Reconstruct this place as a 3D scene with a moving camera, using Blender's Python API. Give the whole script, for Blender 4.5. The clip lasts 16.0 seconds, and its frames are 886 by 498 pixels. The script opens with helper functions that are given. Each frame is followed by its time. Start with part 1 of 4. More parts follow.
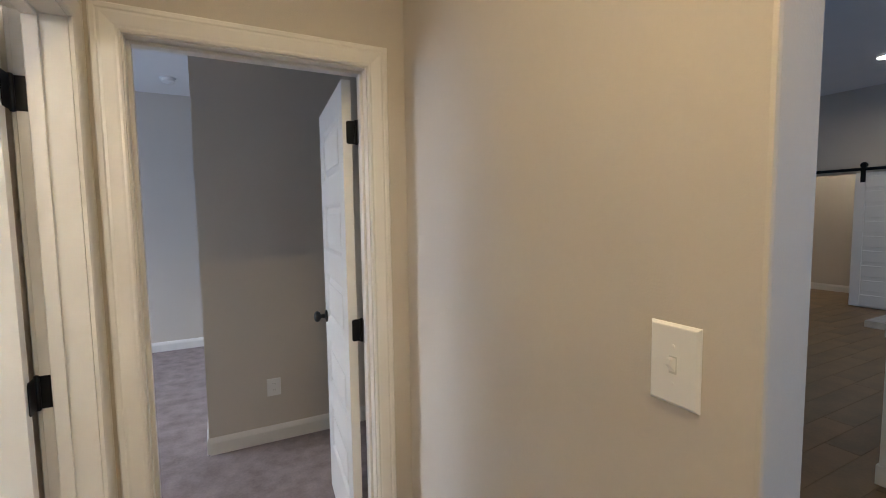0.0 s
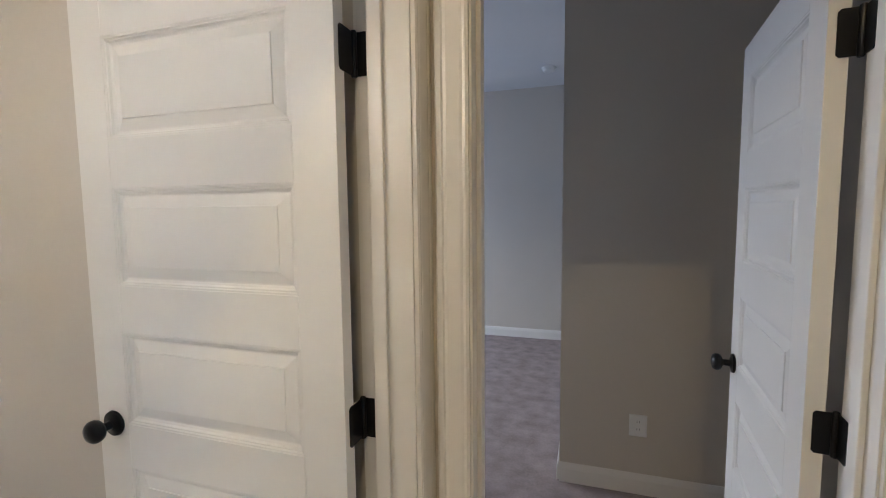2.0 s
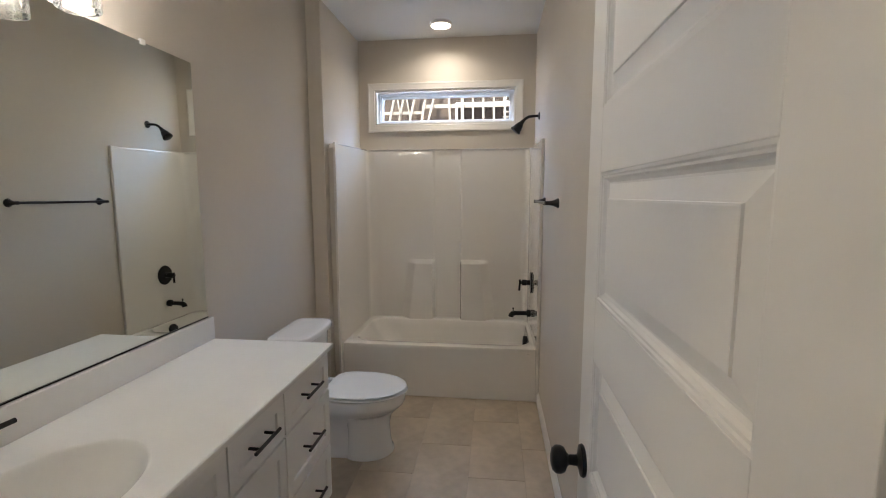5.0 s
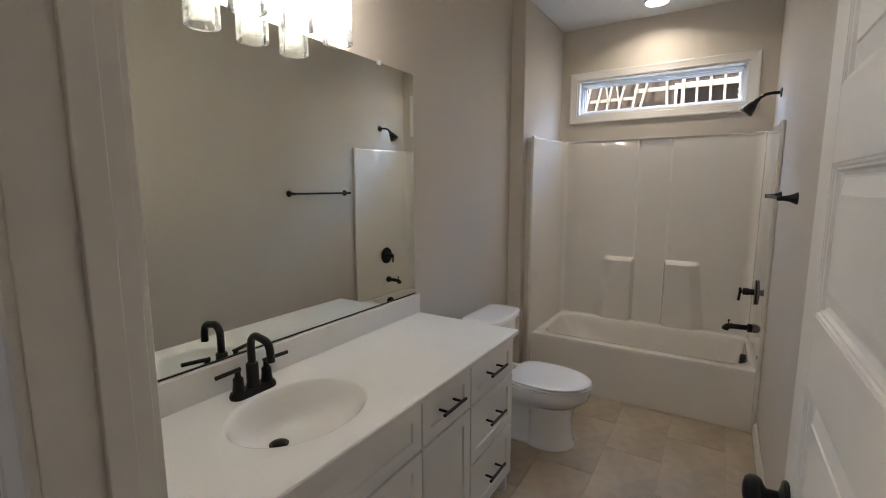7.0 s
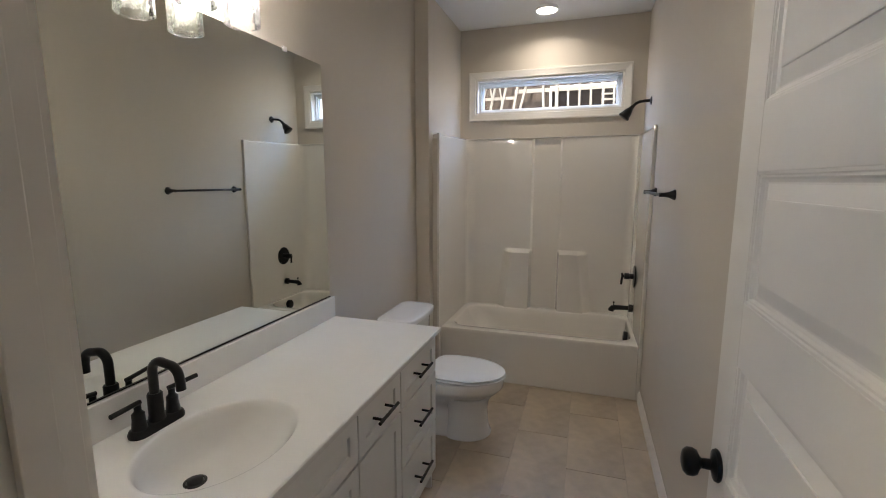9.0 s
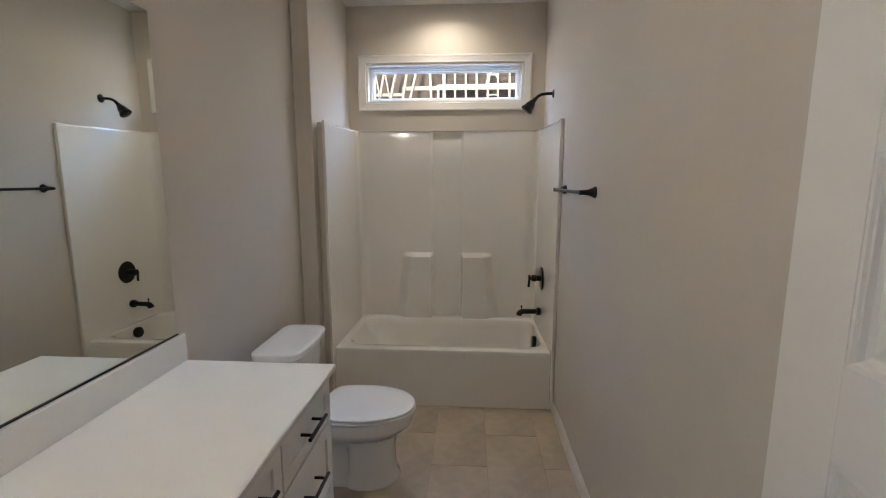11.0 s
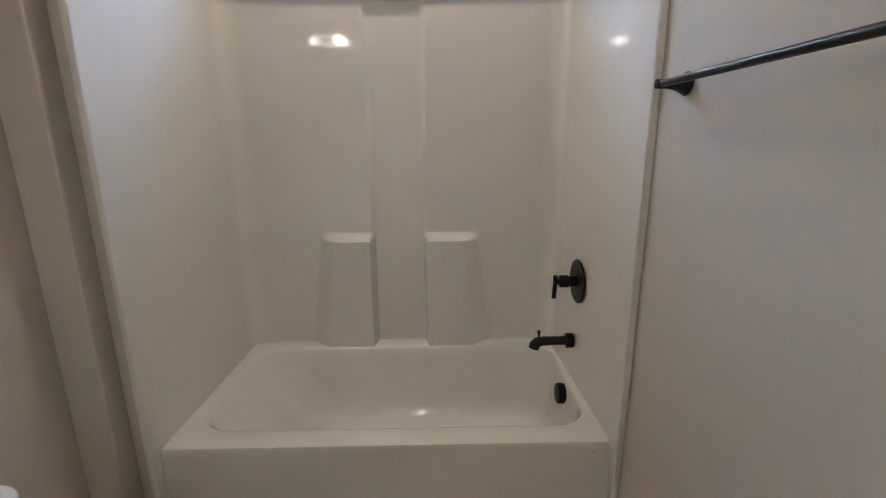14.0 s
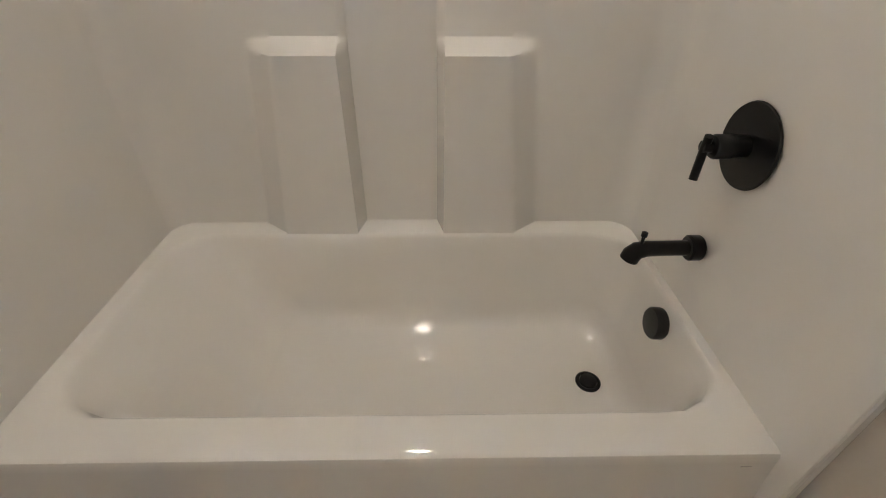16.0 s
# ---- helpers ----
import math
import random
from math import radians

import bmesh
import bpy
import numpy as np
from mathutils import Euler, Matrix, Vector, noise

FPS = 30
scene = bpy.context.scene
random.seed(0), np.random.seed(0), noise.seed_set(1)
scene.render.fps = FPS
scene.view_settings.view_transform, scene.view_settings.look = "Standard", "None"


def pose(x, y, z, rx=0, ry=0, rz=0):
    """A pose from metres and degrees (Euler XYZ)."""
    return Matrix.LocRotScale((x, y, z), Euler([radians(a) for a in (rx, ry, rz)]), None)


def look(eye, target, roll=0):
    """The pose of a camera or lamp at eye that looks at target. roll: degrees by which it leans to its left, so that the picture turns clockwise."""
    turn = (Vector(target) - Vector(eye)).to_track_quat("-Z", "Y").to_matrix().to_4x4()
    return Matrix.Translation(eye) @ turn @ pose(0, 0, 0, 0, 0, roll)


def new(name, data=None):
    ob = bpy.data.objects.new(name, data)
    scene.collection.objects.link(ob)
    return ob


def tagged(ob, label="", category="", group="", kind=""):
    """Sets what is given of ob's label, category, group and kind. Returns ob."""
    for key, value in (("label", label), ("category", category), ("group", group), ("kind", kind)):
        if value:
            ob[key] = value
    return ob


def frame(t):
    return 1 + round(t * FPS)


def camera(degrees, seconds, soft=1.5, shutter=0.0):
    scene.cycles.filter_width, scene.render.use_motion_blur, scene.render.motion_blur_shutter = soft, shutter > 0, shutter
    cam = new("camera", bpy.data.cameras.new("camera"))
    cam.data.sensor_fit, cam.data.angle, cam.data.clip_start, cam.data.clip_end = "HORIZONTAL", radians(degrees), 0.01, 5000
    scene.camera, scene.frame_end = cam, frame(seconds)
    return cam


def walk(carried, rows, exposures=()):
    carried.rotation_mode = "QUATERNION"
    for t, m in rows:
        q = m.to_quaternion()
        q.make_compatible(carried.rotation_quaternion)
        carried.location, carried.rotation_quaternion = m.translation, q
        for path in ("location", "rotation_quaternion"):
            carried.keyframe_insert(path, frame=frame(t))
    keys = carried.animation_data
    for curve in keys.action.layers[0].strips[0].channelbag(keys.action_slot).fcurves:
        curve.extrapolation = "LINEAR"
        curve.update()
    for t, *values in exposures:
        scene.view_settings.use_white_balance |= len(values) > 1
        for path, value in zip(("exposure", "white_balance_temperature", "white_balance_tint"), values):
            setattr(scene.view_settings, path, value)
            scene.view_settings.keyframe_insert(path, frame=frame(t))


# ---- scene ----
cam = camera(89.9, 16.0, soft=1.0)
PATH = [
    (0, (-0.301, 1.224, 1.472), (0.607, 3.0, 1.317), -0.8),
    (0.5, (-0.254, 1.385, 1.464), (0.321, 3.294, 1.309), -0.6),
    (1, (-0.214, 1.543, 1.47), (-0.022, 3.528, 1.308), -0.4),
    (1.5, (-0.219, 1.698, 1.471), (-0.45, 3.677, 1.3), -0.4),
    (2, (-0.279, 1.867, 1.469), (-0.892, 3.763, 1.298), -0.6),
    (2.5, (-0.338, 2.003, 1.478), (-1.364, 3.71, 1.296), -0.4),
    (3, (-0.392, 2.149, 1.482), (-1.803, 3.553, 1.286), -0.2),
    (3.5, (-0.445, 2.247, 1.481), (-2.142, 3.284, 1.271), -0.1),
    (4, (-0.498, 2.313, 1.489), (-2.383, 2.943, 1.267), -0.3),
    (4.5, (-0.515, 2.369, 1.496), (-2.492, 2.565, 1.265), -0.2),
    (5, (-0.511, 2.437, 1.49), (-2.484, 2.207, 1.249), -0.1),
    (5.2, (-0.508, 2.457, 1.487), (-2.454, 2.071, 1.239), -0.0),
    (7.3, (-0.464, 2.486, 1.498), (-2.129, 1.413, 1.22), 0.1),
    (7.5, (-0.465, 2.482, 1.503), (-2.124, 1.401, 1.222), 0.2),
    (8, (-0.462, 2.443, 1.499), (-2.166, 1.436, 1.214), -0.0),
    (8.5, (-0.453, 2.382, 1.506), (-2.257, 1.57, 1.214), 0.1),
    (9, (-0.447, 2.348, 1.512), (-2.331, 1.746, 1.212), -0.0),
    (9.5, (-0.47, 2.317, 1.502), (-2.4, 1.887, 1.2), -0.0),
    (9.7, (-0.488, 2.286, 1.502), (-2.429, 1.914, 1.198), -0.0),
    (12, (-1.321, 2.208, 1.491), (-3.298, 2.182, 1.192), 0.0),
    (12.5, (-1.589, 2.227, 1.466), (-3.566, 2.236, 1.164), -0.1),
    (13, (-1.875, 2.248, 1.438), (-3.849, 2.274, 1.121), -0.1),
    (13.5, (-2.161, 2.225, 1.378), (-4.126, 2.259, 1.006), -0.3),
    (14, (-2.434, 2.183, 1.326), (-4.376, 2.218, 0.85), -0.4),
    (14.5, (-2.691, 2.154, 1.262), (-4.58, 2.18, 0.606), -0.2),
    (15, (-2.915, 2.134, 1.204), (-4.715, 2.138, 0.332), 0.2),
    (15.5, (-3.121, 2.102, 1.158), (-4.814, 2.103, 0.093), 0.5),
    (16, (-3.258, 2.124, 1.139), (-4.87, 2.158, -0.044), 0.4),
]
walk(cam, [(t, look(eye, target, roll)) for t, eye, target, roll in PATH], [(0.0, 2.40), (1.0, 2.16), (2.0, 2.02), (3.0, 1.76), (4.5, 1.45), (7.5, 1.28), (9.7, 1.24), (12.0, 1.38), (12.8, 1.38), (13.5, 1.33), (14.0, 1.42), (14.5, 1.66), (16.0, 1.84)])

# ---- world, sun, large lights ----
world = bpy.data.worlds.new("world")
scene.world = world
world.use_nodes = True
wn = world.node_tree
sky = wn.nodes.new("ShaderNodeTexSky")
sky.sky_type, sky.sun_disc = "NISHITA", False
sky.sun_elevation, sky.sun_rotation = radians(48), radians(100)
wn.links.new(sky.outputs[0], wn.nodes["Background"].inputs[0])
wn.nodes["Background"].inputs[1].default_value = 0.15

sun = new("sun", bpy.data.lights.new("sun", "SUN"))
sun.data.energy, sun.data.angle, sun.data.color = 2.0, radians(0.5), (1.0, 0.95, 0.88)
sun.matrix_world = look((10, -2, 11.5), (0, 0, 0))


def window_light(name, at, toward, width, height, power, color):
    """Area lamp standing in for an opening's daylight; the lamp stays out of view."""
    lamp = new(name, bpy.data.lights.new(name, "AREA"))
    lamp.data.shape, lamp.data.size, lamp.data.size_y = "RECTANGLE", width, height
    lamp.data.energy, lamp.data.color = power, color
    lamp.matrix_world = look(at, toward)
    return lamp


window_light("bedroom_window_light", (-3.75, 5.4, 1.45), (0, 5.6, 1.0), 1.7, 1.4, 8.8, (0.38, 0.59, 1.0))
window_light("living_window_light", (6.4, -4.3, 1.5), (4.4, 0, 1.4), 2.6, 1.9, 29, (0.18, 0.46, 1.0))
# Added lamp, hung unseen outside above the bathroom window, in place of skylight.
window_light("bathroom_window_light", (-4.86, 1.99, 2.64), (-3.3, 1.99, 1.7), 1.5, 0.36, 24, (0.36, 0.58, 1.0))

down_fill = new("bathroom_lamp_down_fill", bpy.data.lights.new("bathroom_lamp_down_fill", "AREA"))   # lamp added under the disc light over the tub, for more downward light
down_fill.data.shape, down_fill.data.size, down_fill.data.spread = "DISK", 0.06, radians(145)
down_fill.data.energy, down_fill.data.color = 1.75, (1.0, 0.90, 0.77)
down_fill.matrix_world = look((-4.10, 2.005, 2.803), (-4.10, 2.0051, 0.0))

# ---- materials ----


def material(name, color, rough=0.5, metal=0.0, vary=0.06, scale=3.0, fine=120.0, bump=0.0, bump_scale=300.0, coat=0.0, tint=None, piece=0.0, spec=0.5):
    """Base colour varied at two scales, with fine relief; piece: variation from object to object."""
    m = bpy.data.materials.new(name)
    m.use_nodes = True
    nt = m.node_tree
    b = nt.nodes["Principled BSDF"]
    b.inputs["Roughness"].default_value = rough
    b.inputs["Metallic"].default_value = metal
    b.inputs["Coat Weight"].default_value = coat
    b.inputs["Coat Roughness"].default_value = 0.02
    b.inputs["Specular IOR Level"].default_value = spec
    co = nt.nodes.new("ShaderNodeTexCoord")
    big, small = nt.nodes.new("ShaderNodeTexNoise"), nt.nodes.new("ShaderNodeTexNoise")
    for n, s in ((big, scale), (small, fine)):
        n.inputs["Scale"].default_value = s
        n.inputs["Detail"].default_value = 4
        nt.links.new(co.outputs["Object"], n.inputs["Vector"])
    add = nt.nodes.new("ShaderNodeMath")
    add.operation = "MULTIPLY_ADD"
    add.inputs[1].default_value = 0.35
    nt.links.new(small.outputs[0], add.inputs[0])
    nt.links.new(big.outputs[0], add.inputs[2])
    last = add.outputs[0]
    if piece:
        info = nt.nodes.new("ShaderNodeObjectInfo")
        more = nt.nodes.new("ShaderNodeMath")
        more.operation = "MULTIPLY_ADD"
        more.inputs[1].default_value = piece
        nt.links.new(info.outputs["Random"], more.inputs[0])
        nt.links.new(last, more.inputs[2])
        last = more.outputs[0]
    ramp = nt.nodes.new("ShaderNodeValToRGB")
    dark = tuple(c * (1 - vary) for c in (tint or color))
    ramp.color_ramp.elements[0].color = (*dark, 1)
    ramp.color_ramp.elements[1].color = (*[min(1, c * (1 + vary)) for c in color], 1)
    ramp.color_ramp.elements[0].position, ramp.color_ramp.elements[1].position = 0.4, 0.95 + piece
    nt.links.new(last, ramp.inputs[0])
    nt.links.new(ramp.outputs[0], b.inputs["Base Color"])
    if bump:
        relief = nt.nodes.new("ShaderNodeTexNoise")
        relief.inputs["Scale"].default_value = bump_scale
        relief.inputs["Detail"].default_value = 3
        nt.links.new(co.outputs["Object"], relief.inputs["Vector"])
        bn = nt.nodes.new("ShaderNodeBump")
        bn.inputs["Strength"].default_value = bump
        bn.inputs["Distance"].default_value = 0.002
        nt.links.new(relief.outputs[0], bn.inputs["Height"])
        nt.links.new(bn.outputs[0], b.inputs["Normal"])
    return m


def glow(name, color, strength):
    m = bpy.data.materials.new(name)
    m.use_nodes = True
    b = m.node_tree.nodes["Principled BSDF"]
    b.inputs["Base Color"].default_value = (0.9, 0.9, 0.88, 1)
    b.inputs["Emission Color"].default_value = (*color, 1)
    b.inputs["Emission Strength"].default_value = strength
    return m


def glass(name):
    m = bpy.data.materials.new(name)
    m.use_nodes = True
    b = m.node_tree.nodes["Principled BSDF"]
    b.inputs["Transmission Weight"].default_value = 1
    b.inputs["Roughness"].default_value = 0.0
    b.inputs["IOR"].default_value = 1.45
    return m


def seeded_glass(name):
    """Thin clear glass with a light gloss and many small bubbles."""
    m = bpy.data.materials.new(name)
    m.use_nodes = True
    nt = m.node_tree
    out = nt.nodes["Material Output"]
    clear, gloss, seed = nt.nodes.new("ShaderNodeBsdfTransparent"), nt.nodes.new("ShaderNodeBsdfGlossy"), nt.nodes.new("ShaderNodeBsdfTranslucent")
    clear.inputs["Color"].default_value = (0.97, 0.975, 0.97, 1)
    gloss.inputs["Roughness"].default_value = 0.03
    seed.inputs["Color"].default_value = (0.9, 0.9, 0.88, 1)
    edge = nt.nodes.new("ShaderNodeFresnel")
    edge.inputs["IOR"].default_value = 1.5
    body, mix = nt.nodes.new("ShaderNodeMixShader"), nt.nodes.new("ShaderNodeMixShader")
    nt.links.new(edge.outputs[0], body.inputs[0])
    nt.links.new(clear.outputs[0], body.inputs[1])
    nt.links.new(gloss.outputs[0], body.inputs[2])
    co, vo, less = nt.nodes.new("ShaderNodeTexCoord"), nt.nodes.new("ShaderNodeTexVoronoi"), nt.nodes.new("ShaderNodeMapRange")
    vo.inputs["Scale"].default_value = 150
    less.inputs["From Min"].default_value, less.inputs["From Max"].default_value = 0.22, 0.34
    less.inputs["To Min"].default_value, less.inputs["To Max"].default_value = 0.6, 0.0
    nt.links.new(co.outputs["Object"], vo.inputs["Vector"])
    nt.links.new(vo.outputs["Distance"], less.inputs["Value"])
    nt.links.new(less.outputs[0], mix.inputs[0])
    nt.links.new(body.outputs[0], mix.inputs[1])
    nt.links.new(seed.outputs[0], mix.inputs[2])
    nt.links.new(mix.outputs[0], out.inputs["Surface"])
    return m


WARM = (1.0, 0.90, 0.77)
SOFT = (1.0, 0.92, 0.835)
PAINT = material("greige_wall_paint", (0.60, 0.545, 0.472), 0.62, vary=0.025, scale=1.5, fine=60, bump=0.25, bump_scale=260)
CEIL = material("white_ceiling_paint", (0.74, 0.73, 0.71), 0.8, vary=0.02, bump=0.3, bump_scale=180)
TRIM = material("white_semi_gloss_paint", (0.78, 0.75, 0.70), 0.34, vary=0.025, scale=4, fine=40, bump=0.03, bump_scale=90)
DOOR = material("white_door_paint", (0.78, 0.755, 0.71), 0.36, vary=0.02, scale=3, fine=30, bump=0.05, bump_scale=140)
BLACK = material("matte_black_metal", (0.0055, 0.005, 0.0048), 0.33, 0.0, vary=0.25, scale=30, fine=200, bump=0.04, spec=0.32)
TUBMAT = material("glossy_white_fibreglass", (0.80, 0.765, 0.715), 0.06, vary=0.015, scale=2.5, fine=20, bump=0.05, bump_scale=6, coat=0.7)
CERAM = material("white_glazed_ceramic", (0.83, 0.82, 0.80), 0.12, vary=0.01, scale=5, coat=0.5)
SEATMAT = material("white_seat_plastic", (0.85, 0.85, 0.84), 0.2, vary=0.01, scale=5)
COUNTER = material("white_cultured_marble", (0.85, 0.84, 0.815), 0.22, vary=0.015, scale=6, fine=60)
CAB = material("white_cabinet_paint", (0.80, 0.79, 0.765), 0.4, vary=0.02, scale=5)
TILE = material("beige_stone_look_tile", (0.56, 0.46, 0.345), 0.34, vary=0.16, scale=2.2, fine=16, bump=0.12, bump_scale=60, tint=(0.41, 0.335, 0.25), piece=0.06)
GROUT = material("tan_grout", (0.46, 0.385, 0.295), 0.85, vary=0.1, scale=20)
CARPET = material("grey_brown_carpet", (0.32, 0.265, 0.26), 0.95, vary=0.28, scale=9, fine=70, bump=1.0, bump_scale=240, spec=0.1)
PLANK = material("brown_vinyl_plank", (0.17, 0.105, 0.05), 0.5, vary=0.25, scale=3, fine=50, tint=(0.13, 0.08, 0.038), piece=0.25)
SKYGLOW = glow("glowing_sky_sheet", (0.95, 0.97, 1.0), 1.6)
CHROME = material("polished_metal", (0.7, 0.7, 0.7), 0.12, 1.0, vary=0.02)
PLASTIC = material("white_plastic", (0.82, 0.81, 0.78), 0.35, vary=0.01)
SLOT = material("dark_slot", (0.03, 0.03, 0.03), 0.7, vary=0.1)
VINYL = material("white_window_vinyl", (0.82, 0.83, 0.84), 0.32, vary=0.01)
LUMBER = material("pale_sawn_lumber", (0.78, 0.70, 0.57), 0.8, vary=0.15, scale=6, fine=60, bump=0.3, piece=0.2)
OSB = material("brown_board_sheathing", (0.21, 0.165, 0.13), 0.9, vary=0.3, scale=4, fine=50, bump=0.5)
# Darker copy of OSB: shade behind the studs put into colour; battens share it.
DARKOSB = material("shade_dark_sheathing", (0.10, 0.082, 0.072), 0.9, vary=0.3, scale=4, fine=50, bump=0.5)
EARTH = material("bare_earth", (0.22, 0.16, 0.11), 0.95, vary=0.3, scale=0.5, fine=8, bump=0.8)
STONE = material("grey_countertop_stone", (0.62, 0.62, 0.60), 0.2, vary=0.15, scale=30)
GLASS = glass("window_glass")
SEEDED = seeded_glass("seeded_glass")
BULB = glow("lit_bulb", SOFT, 37.0)
LENS = glow("lit_lens", WARM, 56.0)
BATHLENS = glow("lit_bathroom_lens", WARM, 8.5)
HALLBULB = glow("lit_hall_lens", (1.0, 0.775, 0.45), 77.0)
MIRROR = bpy.data.materials.new("silvered_mirror")
MIRROR.use_nodes = True
mb = MIRROR.node_tree.nodes["Principled BSDF"]
mb.inputs["Base Color"].default_value = (0.80, 0.83, 0.79, 1)
mb.inputs["Metallic"].default_value, mb.inputs["Roughness"].default_value = 1.0, 0.015

# ---- mesh helpers ----


def part(name, bm, mat, parent=None, label="", smooth=False, bevel=0.0):
    me = bpy.data.meshes.new(name)
    bmesh.ops.recalc_face_normals(bm, faces=bm.faces)
    bm.to_mesh(me)
    bm.free()
    me.materials.append(mat)
    if smooth:
        me.polygons.foreach_set("use_smooth", [True] * len(me.polygons))
        me.set_sharp_from_angle(angle=radians(40))
    ob = new(name, me)
    if parent is not None:
        ob.parent = parent
    if label:
        ob["label"] = label
    if bevel:
        mod = ob.modifiers.new("bevel", "BEVEL")
        mod.width, mod.segments, mod.limit_method, mod.angle_limit = bevel, 2, "ANGLE", radians(50)
        mod.harden_normals = False
    return ob


def thing(name, label, category, group="", kind=""):
    return tagged(new(name), label, category, group, kind)


def put(bm, a, b):
    """Adds a box from corner a to corner b."""
    c = [(min(p, q), max(p, q)) for p, q in zip(a, b)]
    vs = [bm.verts.new((c[0][i & 1], c[1][(i >> 1) & 1], c[2][(i >> 2) & 1])) for i in range(8)]
    for f in ((0, 2, 3, 1), (4, 5, 7, 6), (0, 1, 5, 4), (2, 6, 7, 3), (0, 4, 6, 2), (1, 3, 7, 5)):
        bm.faces.new([vs[i] for i in f])
    return bm


def boxes(*pairs):
    bm = bmesh.new()
    for a, b in pairs:
        put(bm, a, b)
    return bm


def loft(rings, cap_start=True, cap_end=True, closed=True, bm=None):
    bm = bm or bmesh.new()
    vs = [[bm.verts.new(p) for p in r] for r in rings]
    n = len(rings[0])
    for r0, r1 in zip(vs, vs[1:]):
        for i in range(n if closed else n - 1):
            j = (i + 1) % n
            bm.faces.new((r0[i], r0[j], r1[j], r1[i]))
    if cap_start:
        bm.faces.new(vs[0][::-1])
    if cap_end:
        bm.faces.new(vs[-1])
    return bm


def lathe(profile, at, axis, n=28, bm=None, caps=True):
    """Turns (radius, height) pairs about an axis through at."""
    q = Vector((0, 0, 1)).rotation_difference(Vector(axis))
    rings = []
    for r, h in profile:
        rings.append([Vector(at) + q @ Vector((r * math.cos(2 * math.pi * i / n), r * math.sin(2 * math.pi * i / n), h)) for i in range(n)])
    return loft(rings, caps, caps, bm=bm)


def tube(points, radius, n=14, bm=None):
    """A round bar along points; radius: one number or one for each point."""
    pts = [Vector(p) for p in points]
    rad = radius if isinstance(radius, (list, tuple)) else [radius] * len(pts)
    rings, side = [], None
    for i, p in enumerate(pts):
        d = (pts[min(i + 1, len(pts) - 1)] - pts[max(i - 1, 0)]).normalized()
        if side is None:
            side = d.orthogonal().normalized()
        side = (side - d * side.dot(d)).normalized()
        up = d.cross(side)
        rings.append([p + rad[i] * (math.cos(2 * math.pi * k / n) * side + math.sin(2 * math.pi * k / n) * up) for k in range(n)])
    return loft(rings, bm=bm)


def rounded(cx, cy, hx, hy, r, z, n=64, power=None):
    """A ring of n points: a rounded rectangle, or a superellipse when power is given."""
    out = []
    for i in range(n):
        a = 2 * math.pi * (i + 0.5) / n
        c, s = math.cos(a), math.sin(a)
        if power:
            k = (abs(c) ** power + abs(s) ** power) ** (-1 / power)
            out.append((cx + hx * k * c, cy + hy * k * s, z))
            continue
        ix, iy = hx - r, hy - r
        k = 1 / max(abs(c), abs(s))
        px, py = c * k * hx, s * k * hy
        qx, qy = max(-ix, min(ix, px)), max(-iy, min(iy, py))
        d = Vector((px - qx, py - qy))
        d = d.normalized() * r if d.length > 1e-9 and r > 0 else d
        out.append((cx + qx + d.x, cy + qy + d.y, z))
    if r < 0.01 and not power:
        for sx in (-1, 1):
            for sy in (-1, 1):
                corner = Vector((cx + sx * hx, cy + sy * hy, z))
                k = min(range(n), key=lambda i: (Vector(out[i]) - corner).length)
                out[k] = tuple(corner)
    return out


def sweep_frame(u0, u1, v0, v1, profile, place, closed=False):
    """A mitred moulding round an opening; profile: (outward, proud) pairs; place(u, v, d) gives the point."""
    rings = []
    for o, d in profile:
        if closed:
            rings.append([place(u0 - o, v0 - o, d), place(u0 - o, v1 + o, d), place(u1 + o, v1 + o, d), place(u1 + o, v0 - o, d)])
        else:
            rings.append([place(u0 - o, v0, d), place(u0 - o, v1 + o, d), place(u1 + o, v1 + o, d), place(u1 + o, v0, d)])
    rings.append(rings[0])
    bm = loft(rings, False, False, closed)
    if not closed:
        for k in (0, 3):
            bm.faces.new([bm.verts.new(r[k]) for r in rings[:-1]])
    bmesh.ops.remove_doubles(bm, verts=bm.verts, dist=1e-6)
    return bm


CASING = [(0.0, 0.0), (0.0, 0.009), (0.006, 0.012), (0.012, 0.011), (0.018, 0.0125), (0.045, 0.0165), (0.052, 0.0155), (0.056, 0.018), (0.066, 0.018), (0.070, 0.015), (0.070, 0.0)]

# ---- plan ----
WEST, EAST_IN, EAST_OUT = -4.42, -0.725, -0.61      # bathroom's end walls
SOUTH, NORTH, NORTH_OUT = 1.137, 2.765, 2.88        # bathroom's long walls
JOG, ALCOVE_S = -3.57, 1.243
CEILING = 2.81
HALL_E, HALL_E2, HALL_END = 0.335, 0.45, 1.54
DA0, DA1, DB0, DB1, HEAD = 1.888, 2.695, -0.505, 0.192, 1.985
WU0, WU1, WV0, WV1 = 1.388, 2.600, 2.100, 2.389     # bathroom window opening
BED_N, BED_W, BED_FAR = 4.255, -0.398, 6.95
BARN_X = 8.3


def structure(name, bm, mat, label, category, bevel=0.0):
    return tagged(part(name, bm, mat, bevel=bevel), label, category, kind="structure")


